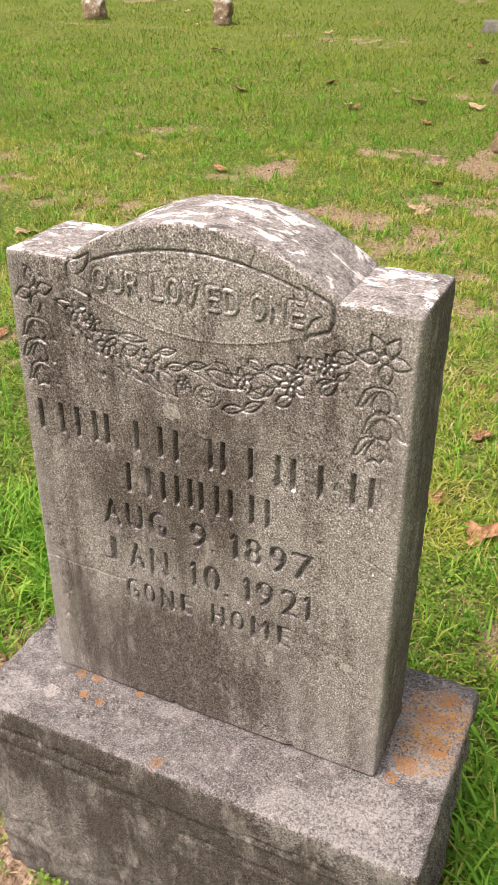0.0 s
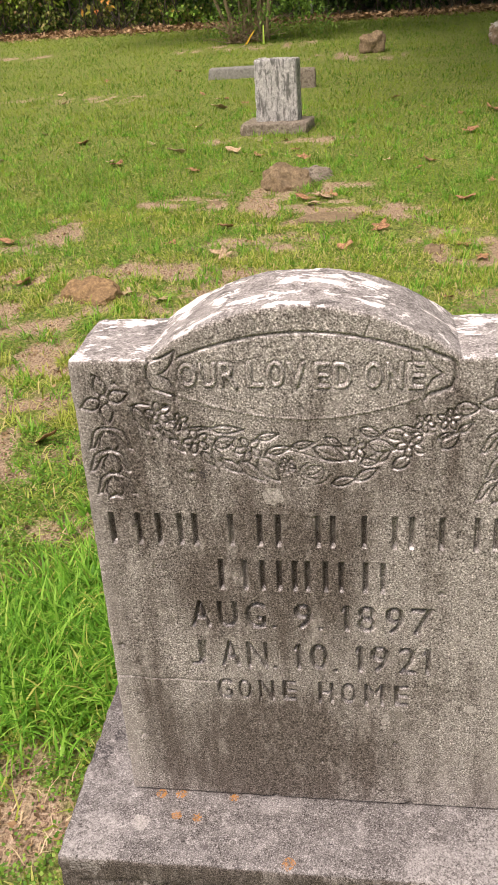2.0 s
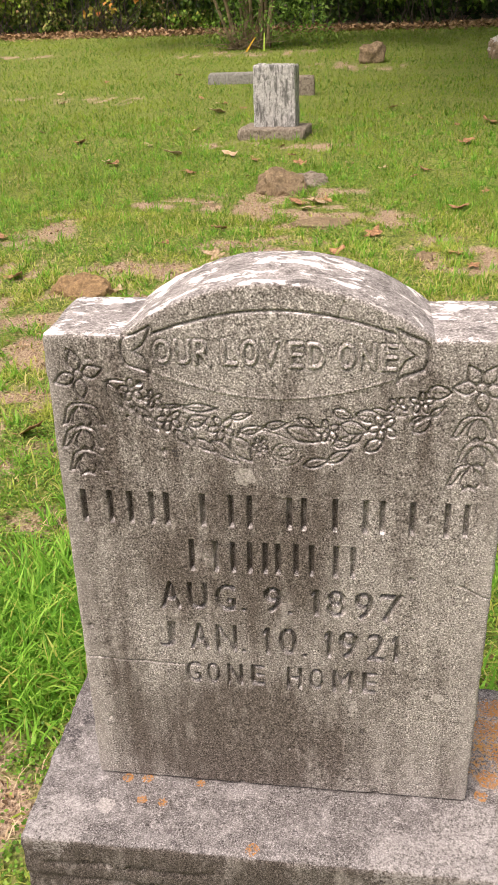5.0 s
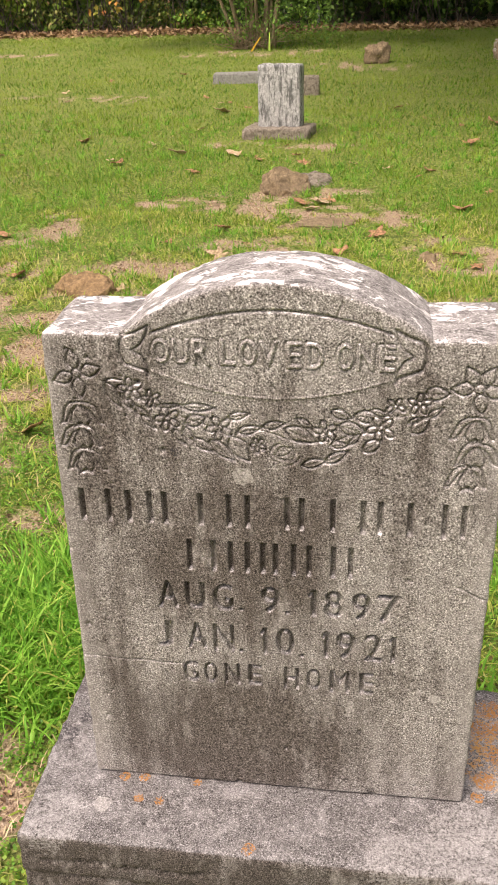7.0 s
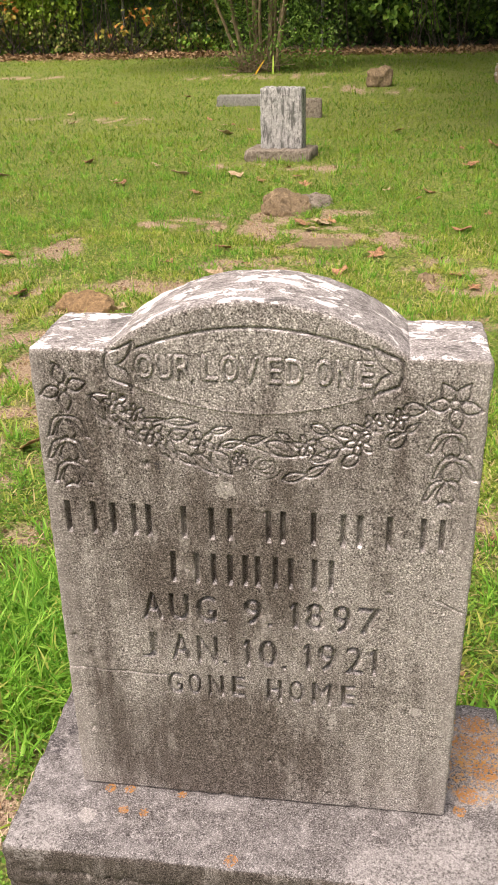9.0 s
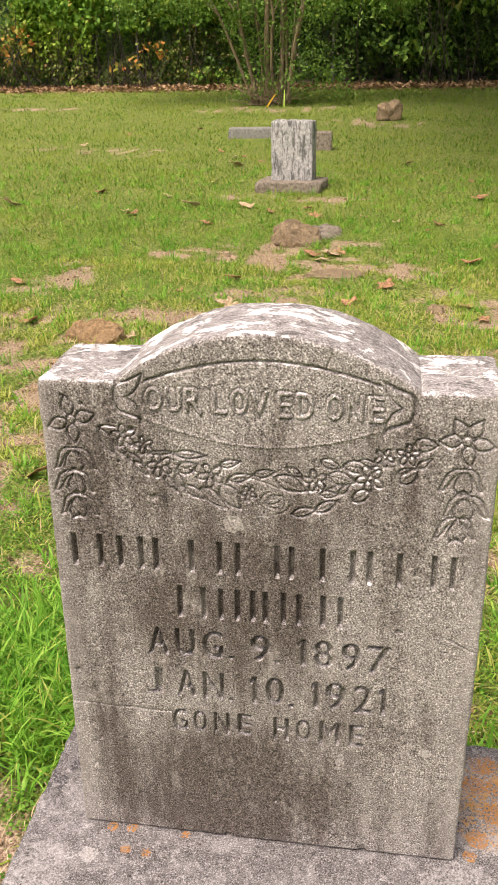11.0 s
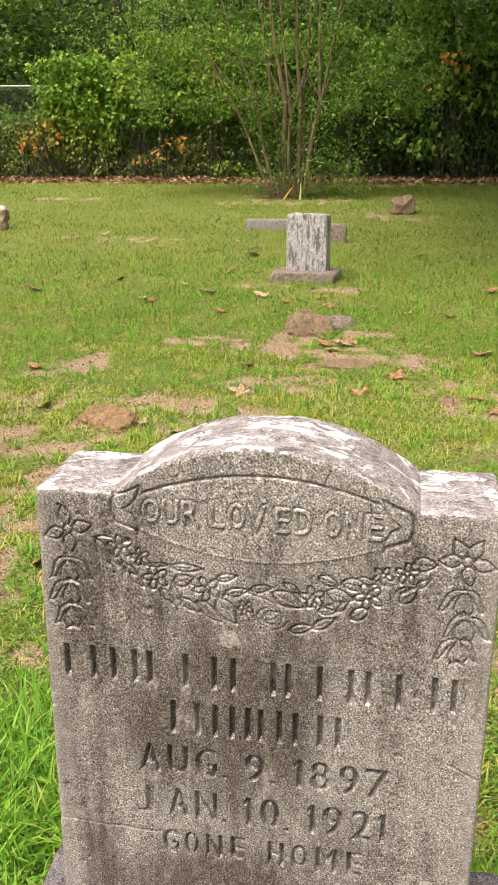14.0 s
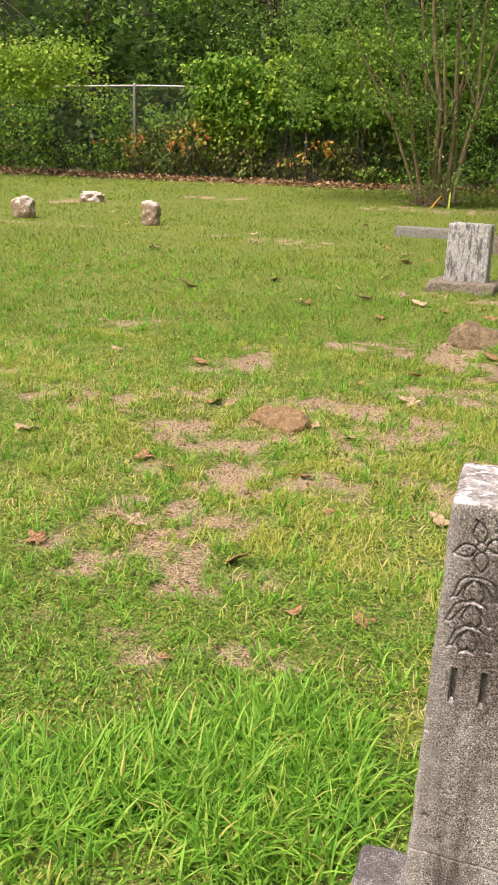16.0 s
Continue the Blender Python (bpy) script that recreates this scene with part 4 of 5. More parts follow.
# ---- leaves, trees and shrubs ----
def leaf_cloud(centres, sizes, droop=0.5, seed=1, ratio=0.55, flat=False):
    """Folded, pointed leaves: four triangles each, every one an island."""
    r = np.random.default_rng(seed)
    n = len(centres)
    yaw = r.uniform(0, 2 * math.pi, n)
    pitch = r.normal(-droop, 0.45, n)
    roll = r.normal(0, 0.5, n)
    f = np.stack([np.cos(yaw) * np.cos(pitch), np.sin(yaw) * np.cos(pitch), np.sin(pitch)], -1)
    s = np.stack([-np.sin(yaw), np.cos(yaw), 0 * yaw], -1)
    u = np.cross(f, s)
    s, u = s * np.cos(roll)[:, None] + u * np.sin(roll)[:, None], u * np.cos(roll)[:, None] - s * np.sin(roll)[:, None]
    L = np.asarray(sizes)[:, None]
    c = np.asarray(centres)
    W = L * ratio * 0.5
    if flat:
        v = np.stack([c, c + f * L * 0.55 + s * W, c + f * L, c + f * L * 0.55 - s * W], 1)
        k = np.arange(n)[:, None] * 4
        return v.reshape(-1, 3), np.concatenate([k + [[0, 1, 2]], k + [[0, 2, 3]]], 1).reshape(-1, 3)
    v = np.stack([c, c + f * L * 0.45 + s * W + u * L * 0.10, c + f * L - u * L * 0.08, c + f * L * 0.45 - s * W + u * L * 0.10, c + f * L * 0.5], 1)
    k = np.arange(n)[:, None] * 5
    t = np.concatenate([k + q for q in ([[0, 1, 4]], [[1, 2, 4]], [[2, 3, 4]], [[3, 0, 4]])], 1).reshape(-1, 3)
    return v.reshape(-1, 3), t


def clumps(n_clumps, per, box, spread, seed, gap=0.0):
    """Leaf places gathered into clumps inside a box (x0, x1, y0, y1, z0, z1)."""
    r = np.random.default_rng(seed)
    c = np.stack([r.uniform(box[2 * i], box[2 * i + 1], n_clumps) for i in range(3)], -1)
    if gap:
        c = c[fractal(c[:, 0], c[:, 2], 1.3, seed) > gap]
    p = np.repeat(c, per, 0)
    d = r.normal(0, 1, p.shape)
    d *= (r.uniform(0.3, 1, len(p)) ** 0.5 / np.linalg.norm(d, axis=1))[:, None]
    return p + d * np.array(spread)


def limb(p0, p1, r0, r1, bend, seed, n=7):
    r = random.Random(seed)
    a, b = Vector(p0), Vector(p1)
    off = Vector((r.uniform(-1, 1), r.uniform(-1, 1), r.uniform(-0.2, 0.4))) * bend
    pts = [a.lerp(b, k / (n - 1)) + off * math.sin(math.pi * k / (n - 1)) + Vector((r.uniform(-1, 1), r.uniform(-1, 1), 0)) * bend * 0.08 for k in range(n)]
    return tube(pts, np.linspace(r0, r1, n), 7)


def build_shrub():
    """The many-stemmed ornamental shrub before the fence."""
    x, y = -2.45, 18.5
    z = on_ground(x, y)
    ob = thing("crape_myrtle", "many-stemmed flowering shrub with bare grey-brown trunks and thin leaves", "shrub", (x, y, z - 0.03))
    stems = [(-0.28, -0.75, 1.85, -1.85, 3.0, 0.055), (-0.2, -0.6, 2.0, -1.4, 4.2, 0.050), (-0.15, -0.35, 1.9, -0.75, 4.6, 0.055), (0.02, 0.0, 1.9, -0.38, 5.2, 0.075),
             (0.12, 0.12, 1.7, -0.25, 5.3, 0.045), (0.22, 0.28, 2.0, 0.20, 5.0, 0.070), (0.30, 0.30, 2.2, 0.42, 5.1, 0.050), (0.40, 0.72, 2.0, 0.72, 5.0, 0.055),
             (0.42, 0.78, 2.1, 1.32, 4.8, 0.042), (-0.05, -0.22, 1.5, -0.30, 3.4, 0.030), (0.35, 0.5, 1.3, 0.62, 2.6, 0.028), (-0.3, -1.0, 1.7, -2.5, 4.6, 0.040)]
    for k, (a, b, zb, c, zc, rad) in enumerate(stems):
        dy = random.Random(k).uniform(-0.35, 0.35)
        rad *= 0.95
        v1, f1 = limb((a, dy * 0.3, 0), (b, dy, zb), rad, rad * 0.75, 0.08, k)
        v2, f2 = limb((b, dy, zb), (c, dy * 1.4, zc), rad * 0.78, rad * 0.35, 0.12, k + 40)
        v3, f3 = limb((b, dy, zb), (b + (c - b) * 0.4 + 0.5 * (-1) ** k, dy * 1.8, zb + 1.3), rad * 0.4, rad * 0.15, 0.10, k + 80)
        v, f = joined([(v1, f1), (v2, f2), (v3, f3)])
        part("stem", mesh_from("stem", v, f, True), M_BARK, ob)
    p = np.concatenate([clumps(620, 44, (-3.4, 3.0, -1.3, 1.2, 1.7, 5.8), (0.36, 0.32, 0.24), 101, 0.40), clumps(150, 26, (-0.9, 1.6, -0.6, 0.4, 0.1, 1.9), (0.24, 0.2, 0.22), 102, 0.38)])
    v, f = leaf_cloud(p, np.random.default_rng(3).uniform(0.055, 0.10, len(p)), 0.4, 103)
    tagged(part("crown", mesh_from("crown", v, f), M_MYRTLE, ob, "thin airy crown of small green leaves"), kind="stuff")
    twigs = [limb((random.Random(k).uniform(-0.5, 0.4), -0.25, 0.02), (random.Random(k + 9).uniform(-1.0, 0.9), -0.5, random.Random(k + 5).uniform(0.05, 0.7)), 0.012, 0.004, 0.12, k) for k in range(26)]
    v, f = joined(twigs)
    tagged(part("dry_shoot", mesh_from("dry_shoot", v, f, True), M_BARK, ob, "thin dry shoots round the foot"), kind="stuff")


build_shrub()


def build_flag_stake(name, label, x, y, tip, material, w):
    """A bent plastic strap or stake leaning at the shrub's foot."""
    z = on_ground(x, y)
    bm = bmesh.new()
    n = 8
    for k in range(n + 1):
        t = k / n
        c = Vector((x + tip[0] * t, y + tip[1] * t, z - 0.03 + tip[2] * (t - 0.12 * t * t)))
        for s in (-1, 1):
            for d in (-0.004, 0.004):
                bm.verts.new(c + Vector((s * w * (1 - 0.4 * t), d, 0)))
    bm.verts.ensure_lookup_table()
    for k in range(n):
        a, b = 4 * k, 4 * k + 4
        for p, q in ((0, 2), (2, 3), (3, 1), (1, 0)):
            bm.faces.new([bm.verts[i] for i in (a + p, a + q, b + q, b + p)])
    bm.faces.new([bm.verts[i] for i in (0, 1, 3, 2)])
    bm.faces.new([bm.verts[4 * n + i] for i in (0, 2, 3, 1)])
    single(name, mesh_of(bm, name), material, label, "stake")


build_flag_stake("marker_stake", "bent yellow plastic stake at the shrub's foot", -2.45, 18.0, (0.20, 0, 0.32), M_YELLOW, 0.022)
build_flag_stake("marker_stake", "upright lime green plastic stake beside the shrub", -2.07, 17.95, (0.01, 0, 0.42), M_LIME, 0.020)


def build_vine(label, box, n, per, size, material, seed, spread=(0.36, 0.3, 0.3), gap=0.0):
    x0, x1, y0, y1, z0, z1 = box
    zg = on_ground((x0 + x1) / 2, y0)
    ob = thing("vine", label, "vine", ((x0 + x1) / 2, (y0 + y1) / 2, zg), group="vines on the fence")
    b = (-(x1 - x0) / 2, (x1 - x0) / 2, -(y1 - y0) / 2, (y1 - y0) / 2, z0, z1)
    p = clumps(n, per, b, spread, seed, gap)
    v, f = leaf_cloud(p, np.random.default_rng(seed).uniform(0.7 * size, 1.3 * size, len(p)), 0.7, seed, 0.8)
    tagged(part("foliage", mesh_from("foliage", v, f), material, ob), kind="stuff")
    r = random.Random(seed)
    twigs = []
    for k in range(14):
        a = r.uniform(b[0], b[1])
        twigs.append(limb((a, 0.1, 0), (a + r.uniform(-0.8, 0.8), r.uniform(b[2], b[3]), r.uniform(0.5 * z1, z1)), 0.012, 0.005, 0.35, seed + k))
    v, f = joined(twigs)
    tagged(part("stem_tangle", mesh_from("stem_tangle", v, f, True), M_DARKBARK, ob, "thin tangled stems"), kind="stuff")


F = FENCE_Y
build_vine("sparse dark green vine on chain-link fence", (-18, -11.6, F - 0.3, F + 0.6, 0.1, 2.1), 300, 26, 0.10, M_VINE, 201, gap=0.46)
build_vine("leafy green vine climbing over the fence top", (-9.6, -4.4, F - 0.5, F + 0.4, 1.5, 3.05), 300, 36, 0.13, M_VINE, 202, (0.30, 0.25, 0.25))
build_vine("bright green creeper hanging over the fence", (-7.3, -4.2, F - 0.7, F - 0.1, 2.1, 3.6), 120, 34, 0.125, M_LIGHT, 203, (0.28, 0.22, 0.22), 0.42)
build_vine("green vine thicket along the fence", (-11.4, -3.6, F + 0.1, F + 0.7, 0.05, 1.8), 300, 26, 0.13, M_VINE, 204, gap=0.42)
build_vine("olive and brown brushwood pushing through the fence", (-11.6, -3.8, F - 0.30, F + 0.15, 0.05, 1.5), 330, 24, 0.085, M_THICKET, 212, (0.30, 0.14, 0.24), 0.42)
build_vine("low green seedlings at the fence foot", (-12.5, -1.0, F - 0.55, F - 0.1, 0.0, 0.45), 120, 14, 0.09, M_VINE, 213, (0.25, 0.15, 0.15), 0.46)
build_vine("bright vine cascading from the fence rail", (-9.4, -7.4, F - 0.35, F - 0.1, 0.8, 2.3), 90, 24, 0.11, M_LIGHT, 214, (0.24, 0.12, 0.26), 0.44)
build_vine("large-leaved green vine on the fence", (-0.3, 8.0, F - 0.6, F + 0.4, 0.6, 4.6), 460, 30, 0.17, M_CROWN, 205, (0.38, 0.3, 0.3), 0.40)
# takes the darkened leaves: the shade behind the shrub is painted
build_vine("dark vine thicket behind the shrub", (-4.6, 8.0, F - 0.45, F + 0.4, 0.3, 2.9), 520, 30, 0.11, M_SHADED, 206, gap=0.36)
build_vine("green vine covering the fence rail behind the shrub", (-4.6, 0.3, F - 0.5, F - 0.1, 1.7, 3.5), 190, 32, 0.13, M_VINE, 211, (0.34, 0.2, 0.28), 0.36)
build_vine("red and yellow autumn creeper on the fence", (-10.4, -9.0, F - 0.55, F - 0.35, 0.75, 1.55), 9, 12, 0.13, M_AUTUMN, 207, (0.25, 0.1, 0.2))
build_vine("orange autumn leaves on the fence", (-7.2, -5.6, F - 0.6, F - 0.4, 0.55, 1.05), 5, 11, 0.13, M_AUTUMN, 208, (0.2, 0.1, 0.16))
build_vine("yellow autumn leaves among vines", (0.6, 2.0, F - 0.9, F - 0.7, 1.9, 2.9), 5, 9, 0.15, M_AUTUMN, 209, (0.25, 0.1, 0.25))
build_vine("yellowing creeper low on the fence", (-12.3, -10.6, F - 0.5, F - 0.35, 0.5, 1.1), 6, 10, 0.11, M_AUTUMN, 210, (0.25, 0.1, 0.2))


def build_tree(label, x, y, height, radius, crown, seed, material, leaf=0.18, n=300, per=40, lean=0.0, gap=0.46):
    z = on_ground(x, y)
    r = random.Random(seed)
    ob = thing("tree", label, "tree", (x, y, z - 0.1))
    v1, f1 = limb((0, 0, 0), (lean, 0, height), radius, radius * 0.3, 0.25, seed, 10)
    pieces = [(v1, f1)]
    cx0, cx1, cy0, cy1, cz0, cz1 = crown
    for k in range(9):
        h = r.uniform(0.35, 0.9) * height
        tip = (r.uniform(cx0, cx1) * 0.8, r.uniform(cy0, cy1) * 0.8, min(cz1, h + r.uniform(0.2, 1.5)))
        pieces.append(limb((lean * h / height, 0, h), tip, radius * 0.35, radius * 0.06, 0.3, seed + k))
    v, f = joined(pieces)
    part("trunk", mesh_from("trunk", v, f, True), M_DARKBARK, ob)
    p = clumps(n, per, crown, (0.60, 0.5, 0.30), seed, gap)
    v, f = leaf_cloud(p, np.random.default_rng(seed).uniform(0.6 * leaf, 1.35 * leaf, len(p)), 0.45, seed, 0.6, True)
    tagged(part("crown", mesh_from("crown", v, f), material, ob), kind="stuff")


build_tree("dark broadleaf tree with dense hanging crown behind the fence", -14.5, 26.0, 10, 0.20, (-3.6, 3.6, -2.5, 2.0, 2.2, 11), 301, M_CROWN)
build_tree("dark broadleaf tree behind the chain-link fence", -9.0, 27.0, 11, 0.22, (-3.6, 3.6, -3.0, 2.0, 2.0, 11), 302, M_CROWN, n=300)
build_tree("broadleaf tree with low branches behind the fence", -4.0, 26.5, 10, 0.18, (-3.6, 3.6, -3.0, 2.0, 1.8, 11), 303, M_CROWN, n=300)
build_tree("broadleaf tree behind the vines", 1.2, 26.0, 11, 0.2, (-3.6, 3.6, -2.6, 2.0, 1.6, 11), 304, M_CROWN, n=300)
build_tree("broadleaf tree in the shade of the wood", 6.5, 26.5, 11, 0.22, (-3.8, 3.8, -2.6, 2.0, 1.4, 11), 305, M_CROWN)
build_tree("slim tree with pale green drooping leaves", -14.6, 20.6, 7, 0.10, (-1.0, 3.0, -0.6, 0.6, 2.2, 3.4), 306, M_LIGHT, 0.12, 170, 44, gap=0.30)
build_tree("understorey tree with small leaves behind the fence", -6.8, 24.6, 7, 0.09, (-2.6, 2.6, -0.9, 1.2, 2.6, 7), 307, M_MYRTLE, 0.10, 230, 40)
build_tree("understorey tree with small leaves beside the shrub", -0.2, 24.2, 7, 0.09, (-2.4, 2.6, -1.0, 1.0, 2.2, 7), 308, M_MYRTLE, 0.11, 230, 40)

# unseen tree: its crown is set above the view to shade the lawn
build_tree("unseen tall spreading tree, added to shade the lawn's far end", 8.5, 15.5, 11, 0.30, (-9.5, 4.0, -8.5, 6.5, 5.9, 12), 309, M_CROWN, 0.36, 1350, 26, gap=0.42)


def build_woods():
    """The far wood, a deep wall of leaves coloured dark with shade, that shuts off the view."""
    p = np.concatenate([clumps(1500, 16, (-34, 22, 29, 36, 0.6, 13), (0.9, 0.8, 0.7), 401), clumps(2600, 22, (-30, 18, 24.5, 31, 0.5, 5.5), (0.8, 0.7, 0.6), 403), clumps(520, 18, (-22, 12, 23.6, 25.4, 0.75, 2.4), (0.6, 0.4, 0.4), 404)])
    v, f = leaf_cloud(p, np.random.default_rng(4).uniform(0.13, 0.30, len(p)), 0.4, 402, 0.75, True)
    single("far_woods", mesh_from("far_woods", v, f), M_SHADED, "dense dark green wood beyond the fence", "woods", kind="stuff")


build_woods()


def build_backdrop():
    """Plain sheet behind the wood, painted dark for the shade in there."""
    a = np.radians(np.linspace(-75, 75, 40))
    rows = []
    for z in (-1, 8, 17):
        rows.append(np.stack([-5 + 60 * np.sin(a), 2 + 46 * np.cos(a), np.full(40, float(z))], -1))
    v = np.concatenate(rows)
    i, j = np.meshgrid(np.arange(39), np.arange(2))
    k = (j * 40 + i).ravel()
    single("backdrop", mesh_from("backdrop", v, np.stack([k, k + 1, k + 41, k + 40], -1)), M_DISTANCE, "sheet painted as the dark green shade deep in the wood", "backdrop", kind="structure")


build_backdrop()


def build_litter():
    r = np.random.default_rng(12)
    n = 15000
    x, y = r.uniform(-18, 8, n), 21.95 + r.normal(0, 0.38, n)
    p = np.stack([x, y, ground_height(x, y) + r.uniform(0.005, 0.05, n)], -1)
    v, f = leaf_cloud(p, r.uniform(0.07, 0.15, n), 0.0, 13, 0.7)
    single("leaf_litter", mesh_from("leaf_litter", v, f), M_LITTER, "drift of dry brown leaves along the fence foot", "leaf litter", kind="stuff")


build_litter()


# ---- grass ----
def grass_blades(x, y, length, width, lean, seed, segments=2, base=None):
    """Bent, tapering blades rooted on the ground; every blade is an island."""
    r = np.random.default_rng(seed)
    n = len(x)
    yaw = r.uniform(0, 2 * math.pi, n)
    tilt = np.abs(r.normal(lean, 0.28, n))
    d = np.stack([np.cos(yaw), np.sin(yaw), 0 * yaw], -1)
    face = yaw + r.normal(math.pi / 2, 0.5, n)
    s = np.stack([np.cos(face), np.sin(face), 0 * face], -1)
    p = np.stack([x, y, ground_height(x, y) - 0.004 if base is None else base], -1)
    rows = []
    for k in range(segments + 1):
        t = k / segments
        a = tilt * (0.5 + 0.9 * t)
        c = p + d * (np.sin(a) * length * t)[:, None] + np.array([0, 0, 1.0]) * (np.cos(a) * length * t)[:, None]
        w = (width * (1.0, 0.85, 0.55, 0.3)[min(k, 3)])[:, None] * 0.5
        rows += [c] if k == segments else [c - s * w, c + s * w]
    v = np.stack(rows, 1)
    m = v.shape[1]
    tri = []
    for k in range(segments - 1):
        a = 2 * k
        tri += [[a, a + 1, a + 3], [a, a + 3, a + 2]]
    a = 2 * (segments - 1)
    tri += [[a, a + 1, a + 2]]
    t = (np.arange(n)[:, None, None] * m + np.array(tri)[None]).reshape(-1, 3)
    return v.reshape(-1, 3), t


def inside_view(x, y, margin=0.35):
    """The stretch of lawn behind and beside the headstone."""
    left = np.where(y < 0.2, -1.3, np.maximum(-1.3 - 0.92 * (y - 0.2), -9.5 - 0.3 * y)) - margin
    right = 0.55 + 0.24 * np.maximum(y, 0) + margin
    return (x > left) & (x < right)


def off_stones(x, y):
    ok = ~((x > -0.405) & (x < 0.423) & (y > -0.142) & (y < 0.272))
    ok &= ~((np.abs(x + 1.0) < 0.37) & (np.abs(y - 9.52) < 0.26))
    for cx, cy, rx, ry in ((-0.72, 6.82, 0.2, 0.12), (-1.62, 4.02, 0.14, 0.09), (-0.22, 5.72, 0.22, 0.13), (-2.06, 14.1, 0.5, 0.18), (-0.88, 12.75, 0.16, 0.1), (-6.8, 13.55, 0.17, 0.12), (-9.4, 13.6, 0.2, 0.12), (-0.05, 16.1, 0.25, 0.12)):
        ok &= ((x - cx) / rx) ** 2 + ((y - cy) / ry) ** 2 > 1
    return ok


def scatter(n, y0, y1, power, seed):
    """Roots over the lawn, denser towards the near side."""
    r = np.random.default_rng(seed)
    y = y0 + (y1 - y0) * r.uniform(0, 1, n) ** power
    wide = 2.4 + 0.95 * np.maximum(y, 0)
    x = r.uniform(-1.0, 0.33, n) * wide + 0.1
    k = inside_view(x, y) & off_stones(x, y)
    return x[k], y[k], r


def clover_zone(x, y):
    return smoothstep(0.50, 0.60, fractal(x, y, 0.85, 41) + 0.16 * np.exp(-((x + 1.35) ** 2 + (y - 1.2) ** 2) / 0.5) + 0.12 * np.exp(-((x + 1.1) ** 2 + (y - 1.75) ** 2) / 0.3)) * (1 - smoothstep(7, 11, y))


def tuft_zone(x, y):
    t = np.exp(-(((x + 0.78) / 0.36) ** 2 + ((y - 0.88) / 0.44) ** 2) * 1.0)
    t = np.maximum(t, 0.9 * np.exp(-(((x + 1.30) / 0.34) ** 2 + ((y - 0.62) / 0.26) ** 2)))
    t = np.maximum(t, 0.7 * np.exp(-(((x - 0.58) / 0.22) ** 2 + ((y - 0.35) / 0.5) ** 2)))
    return t


def build_lawn():
    # near lawn
    x, y, r = scatter(400000, -0.9, 6.0, 0.85, 501)
    keep = r.uniform(0, 1, len(x)) < (1 - 0.88 * smoothstep(0.15, 0.8, bare(x, y))) * (0.18 + 0.82 * smoothstep(0.36, 0.58, fractal(x, y, 0.20, 45))) * (1 - 0.75 * clover_zone(x, y))
    x, y = x[keep], y[keep]
    n = len(x)
    L = r.uniform(0.022, 0.075, n) * (0.4 + 1.3 * fractal(x, y, 0.35, 47))
    v, f = grass_blades(x, y, L, r.uniform(0.0035, 0.0085, n), 0.85, 502)
    single("lawn", mesh_from("lawn", v, f), M_LAWN, "short mown green grass with yellowed blades", "grass", kind="stuff")
    # far lawn, coarser
    x, y, r = scatter(300000, 5.6, 22.2, 1.2, 511)
    keep = r.uniform(0, 1, len(x)) < (1 - 0.92 * smoothstep(0.1, 0.7, bare(x, y))) * (0.55 + 0.45 * smoothstep(0.36, 0.58, fractal(x, y, 0.4, 48)))
    x, y = x[keep], y[keep]
    n = len(x)
    v, f = grass_blades(x, y, r.uniform(0.03, 0.085, n) * (0.5 + fractal(x, y, 0.7, 46)), r.uniform(0.006, 0.013, n) * (0.6 + 0.06 * y), 0.7, 512, 1)
    single("lawn", mesh_from("lawn", v, f), M_FARLAWN, "mown green grass running up to the hedge", "grass", kind="stuff")
    # the lawn all round, beyond the stretch behind the stone
    r = np.random.default_rng(515)
    x, y = r.uniform(-14, 12, 90000), r.uniform(-9, 22, 90000)
    keep = ~inside_view(x, y, 0.25) & (r.uniform(0, 1, len(x)) < 1 - 0.9 * smoothstep(0.1, 0.7, bare(x, y)))
    x, y = x[keep], y[keep]
    n = len(x)
    v, f = grass_blades(x, y, r.uniform(0.04, 0.09, n), r.uniform(0.012, 0.026, n), 0.9, 516, 1)
    single("lawn", mesh_from("lawn", v, f), M_FARLAWN, "mown green grass on every side of the headstone", "grass", kind="stuff")
    # bright crabgrass
    x, y, r = scatter(190000, -0.4, 2.2, 1.0, 521)
    keep = r.uniform(0, 1, len(x)) < 0.70 * smoothstep(0.3, 0.75, tuft_zone(x, y) * (0.55 + 0.9 * fractal(x, y, 0.12, 49)))
    x, y = x[keep], y[keep]
    n = len(x)
    v, f = grass_blades(x, y, r.uniform(0.07, 0.18, n), r.uniform(0.005, 0.0125, n), 0.75, 522, 3)
    single("crabgrass", mesh_from("crabgrass", v, f), M_TUFT, "long bright green crabgrass beside the headstone", "grass", kind="stuff")
    # scattered taller tufts
    r = np.random.default_rng(531)
    cx, cy, _ = scatter(3000, 0.3, 11.0, 1.0, 532)
    k = bare(cx, cy) < 0.9
    cx, cy = cx[k], cy[k]
    x = np.repeat(cx, 16) + r.normal(0, 0.018, 16 * len(cx))
    y = np.repeat(cy, 16) + r.normal(0, 0.018, 16 * len(cx))
    k = off_stones(x, y)
    x, y = x[k], y[k]
    n = len(x)
    v, f = grass_blades(x, y, r.uniform(0.04, 0.12, n), r.uniform(0.004, 0.0085, n), 0.7, 533, 2)
    single("grass_tufts", mesh_from("grass_tufts", v, f), M_TUFT, "scattered green grass tufts in the lawn", "grass", kind="stuff")
    # low clover
    x, y, r = scatter(640000, -0.2, 9.0, 1.0, 541)
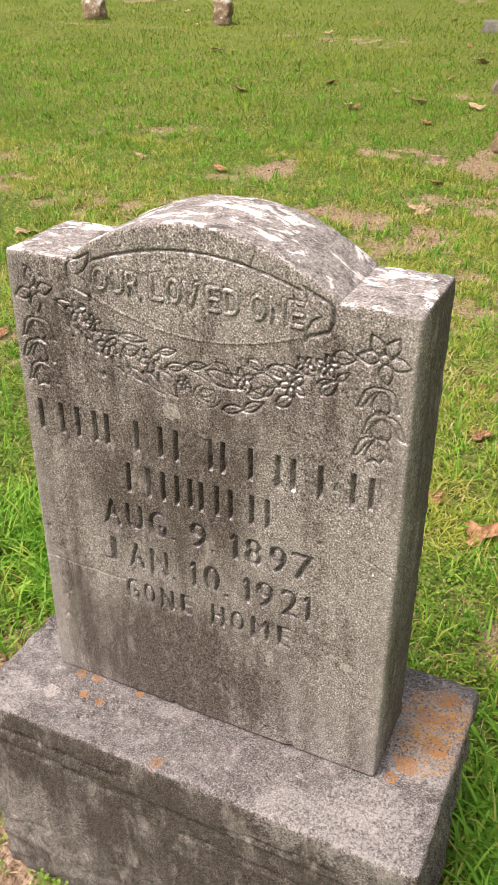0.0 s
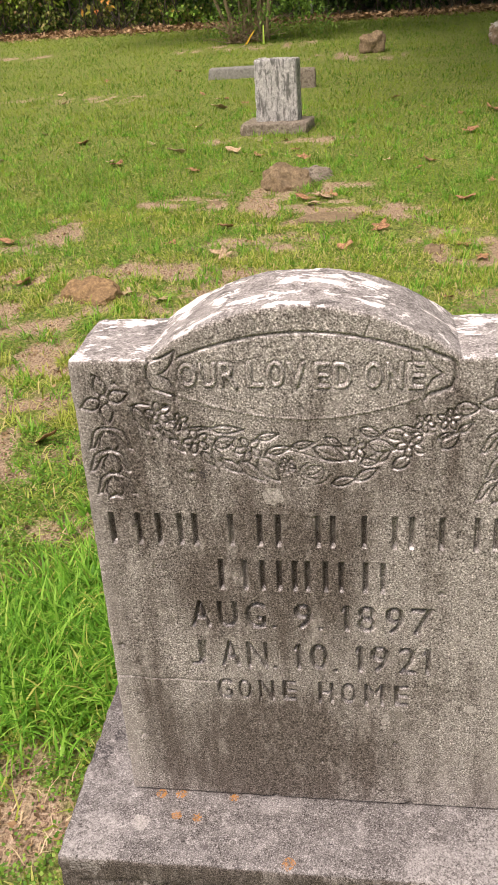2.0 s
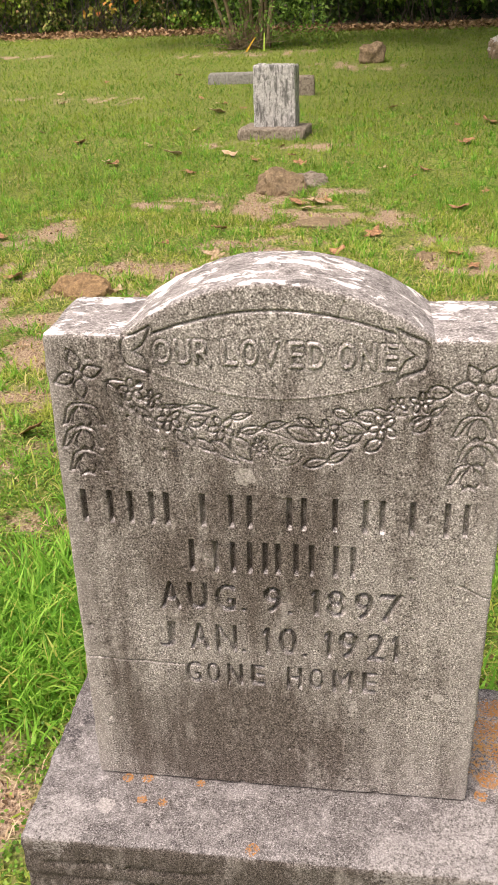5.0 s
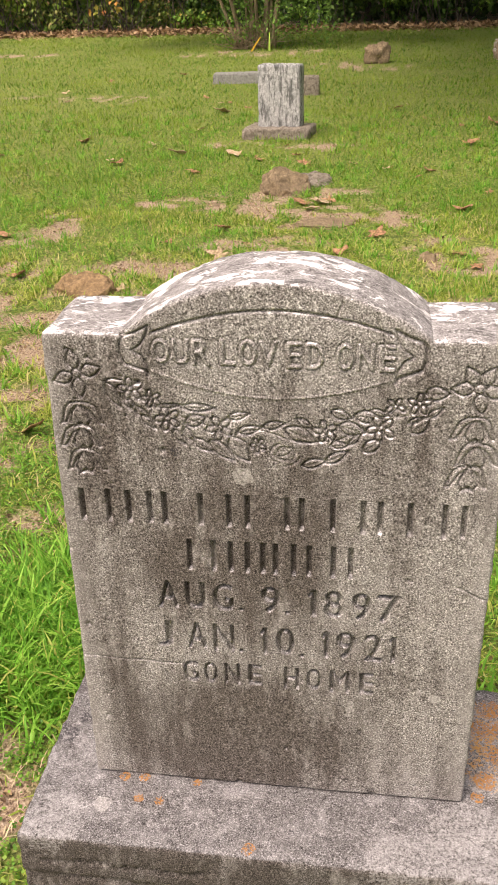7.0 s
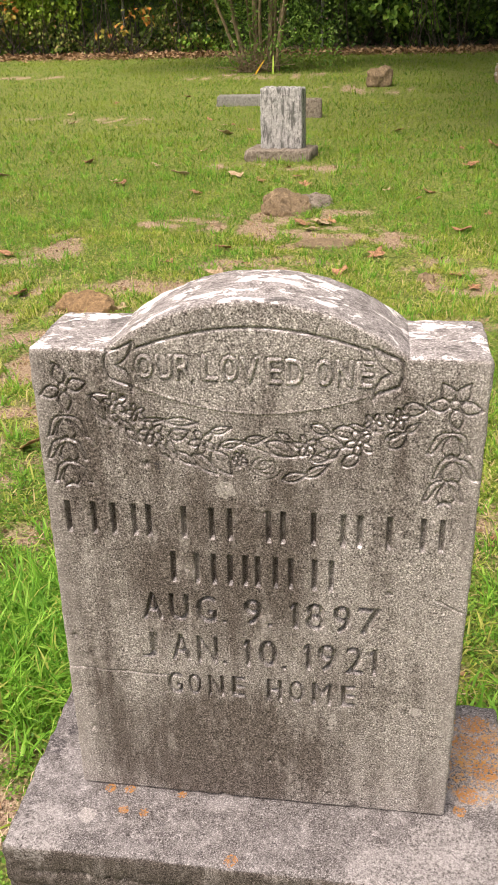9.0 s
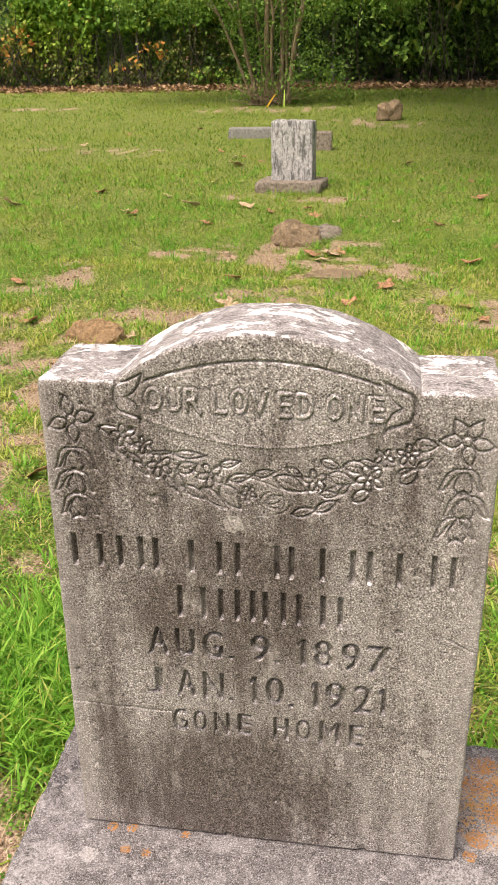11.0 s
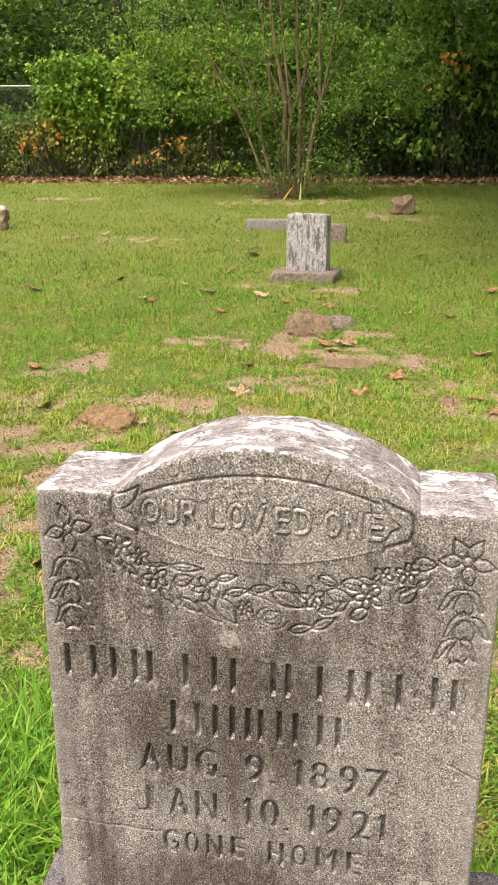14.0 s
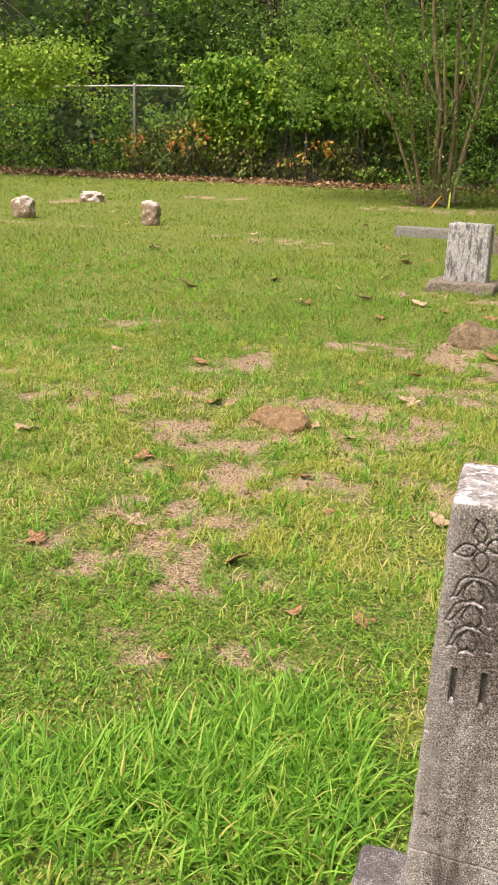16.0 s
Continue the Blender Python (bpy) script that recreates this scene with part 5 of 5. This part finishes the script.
    keep = r.uniform(0, 1, len(x)) < 0.9 * clover_zone(x, y) * (1 - 0.9 * smoothstep(0.3, 0.75, bare(x, y)))
    x, y = x[keep], y[keep]
    n = len(x)
    p = np.stack([x, y, ground_height(x, y) + r.uniform(0.004, 0.032, n)], -1)
    v, f = leaf_cloud(p, r.uniform(0.006, 0.013, n), 0.1, 542, 0.9, True)
    single("clover", mesh_from("clover", v, f), M_CLOVER, "low mat of small dark green clover leaves", "ground cover", kind="stuff")
    # straw and dead stems on the bare soil
    x, y, r = scatter(190000, -0.6, 9.5, 1.1, 551)
    keep = r.uniform(0, 1, len(x)) < 0.10 + 0.8 * bare(x, y)
    x, y = x[keep], y[keep]
    n = len(x)
    v, f = grass_blades(x, y, r.uniform(0.02, 0.085, n), r.uniform(0.0018, 0.0045, n), 1.35, 552)
    single("dry_thatch", mesh_from("dry_thatch", v, f), M_STRAW, "dry straw and dead stems on bare soil", "dead grass", kind="stuff")

    # crumbs of dead leaf and bark on the bare soil
    x, y, r = scatter(60000, 0.2, 9.5, 1.0, 561)
    keep = r.uniform(0, 1, len(x)) < 0.02 + 0.55 * bare(x, y)
    x, y = x[keep], y[keep]
    n = len(x)
    p = np.stack([x, y, ground_height(x, y) + r.uniform(0.002, 0.012, n)], -1)
    v, f = leaf_cloud(p, r.uniform(0.010, 0.034, n), 0.0, 562, 0.6)
    single("leaf_crumbs", mesh_from("leaf_crumbs", v, f), M_LITTER, "crumbs of dead leaves on bare soil", "leaf litter", kind="stuff")


build_lawn()


# ---- fallen leaves ----
def leaf_mesh(seed, lobes):
    """A curled dead leaf: a lobed blade, folded along its midrib, with a stalk and some thickness."""
    r = random.Random(seed)
    bm = bmesh.new()
    rings = []
    for side in (0, 1):
        ring = []
        for k in range(22):
            a = 2 * math.pi * k / 22
            rad = 0.5 * (1 + (0.40 * math.cos(lobes * a) if lobes else 0) + 0.10 * r.uniform(-1, 1)) * (0.75 + 0.25 * math.cos(a))
            x, y = rad * math.cos(a), rad * math.sin(a) * 0.95
            ring.append((x, y))
        rings.append(ring)
        r = random.Random(seed)
    curl, fold = random.Random(seed + 1).uniform(0.05, 0.55), random.Random(seed + 2).uniform(0.05, 0.45)

    def lift(x, y, d):
        return Vector((x, y, 0.10 + curl * x * x * 0.8 + fold * abs(y) * 0.8 + 0.05 * math.sin(9 * x + 5 * y) + d))

    for d in (0.0, 0.012):
        c = bm.verts.new(lift(0, 0, d))
        mid = [bm.verts.new(lift(0.55 * x, 0.55 * y, d)) for x, y in rings[0]]
        out = [bm.verts.new(lift(x, y, d)) for x, y in rings[0]]
        for k in range(22):
            j = (k + 1) % 22
            bm.faces.new((c, mid[k], mid[j]) if d else (c, mid[j], mid[k]))
            bm.faces.new((mid[k], out[k], out[j], mid[j]) if d else (mid[j], out[j], out[k], mid[k]))
        if d:
            for k in range(22):
                j = (k + 1) % 22
                bm.faces.new((low[k], low[j], out[j], out[k]))
        low = out
    return mesh_of(bm, "fallen_leaf", True)


LEAF_MESHES = [leaf_mesh(s, l) for s, l in ((1, 3), (2, 5), (3, 3), (4, 0), (5, 5))]
for me in LEAF_MESHES:
    me.materials.append(M_DEAD)
TAN_MESHES = [me.copy() for me in LEAF_MESHES[:3]]
for me in TAN_MESHES:
    me.materials.clear()
    me.materials.append(M_TAN)


def drop_leaf(x, y, size, k, tan=False):
    me = TAN_MESHES[k % 3] if tan else LEAF_MESHES[k % 5]
    m = pose(x, y, on_ground(x, y) + 0.008, (k * 37) % 40 - 20, (k * 53) % 36 - 18, (k * 97) % 360) @ Matrix.Diagonal((size, size, size, 1))
    single("fallen_leaf", me, M_DEAD, "curled bleached tan leaf on the ground" if tan else "curled dry brown leaf lying in the grass", "leaf", "fallen leaves", m=m)


LEAVES = [(-1.27, 2.06, 0.12, 0), (-1.81, 2.27, 0.10, 1), (-1.93, 2.32, 0.08, 0), (-0.92, 1.76, 0.08, 0), (-0.68, 1.78, 0.09, 0), (-0.50, 2.82, 0.12, 1), (-1.40, 4.06, 0.12, 1),
          (-1.17, 3.92, 0.10, 1), (-2.99, 3.24, 0.14, 1), (-2.12, 1.96, 0.09, 0), (-2.15, 3.14, 0.11, 0), (-1.98, 3.01, 0.09, 0), (-2.18, 4.31, 0.13, 0), (-0.91, 4.82, 0.14, 1), (0.10, 1.97, 0.10, 0),
          (0.23, 1.34, 0.11, 0), (-1.61, 7.46, 0.14, 0), (-1.94, 8.40, 0.18, 1), (-2.50, 7.95, 0.16, 0), (-0.33, 6.35, 0.18, 1), (-0.45, 6.30, 0.14, 0), (-0.24, 6.45, 0.13, 0), (-0.40, 6.15, 0.12, 1), (0.82, 6.1, 0.18, 0),
          (-1.32, 8.35, 0.15, 1), (-1.05, 8.1, 0.12, 0), (-0.72, 7.05, 0.15, 1), (0.62, 7.6, 0.14, 0), (-1.9, 11.2, 0.2, 1), (1.1, 8.9, 0.18, 0), (-0.1, 4.9, 0.10, 0), (0.72, 4.9, 0.11, 0),
          (-1.0, 5.5, 0.12, 0), (-1.35, 5.1, 0.10, 0), (0.15, 5.35, 0.13, 0), (-2.6, 5.2, 0.12, 0), (-4.0, 8.4, 0.2, 1), (-5.6, 10.9, 0.2, 1), (-3.2, 9.1, 0.17, 0), (-0.55, 7.9, 0.13, 0), (1.5, 10.2, 0.2, 0)]
for k, (x, y, s, tan) in enumerate(LEAVES):
    drop_leaf(x, y, 1.15 * s, k, bool(tan))
pick = random.Random(77)
for k in range(60):
    y = pick.uniform(1.2, 15)
    drop_leaf(pick.uniform(-0.62 * y - 0.6, 0.25 * y + 0.3), y, pick.uniform(0.05, 0.10) * (0.8 + 0.05 * y), k, k % 3 == 0)
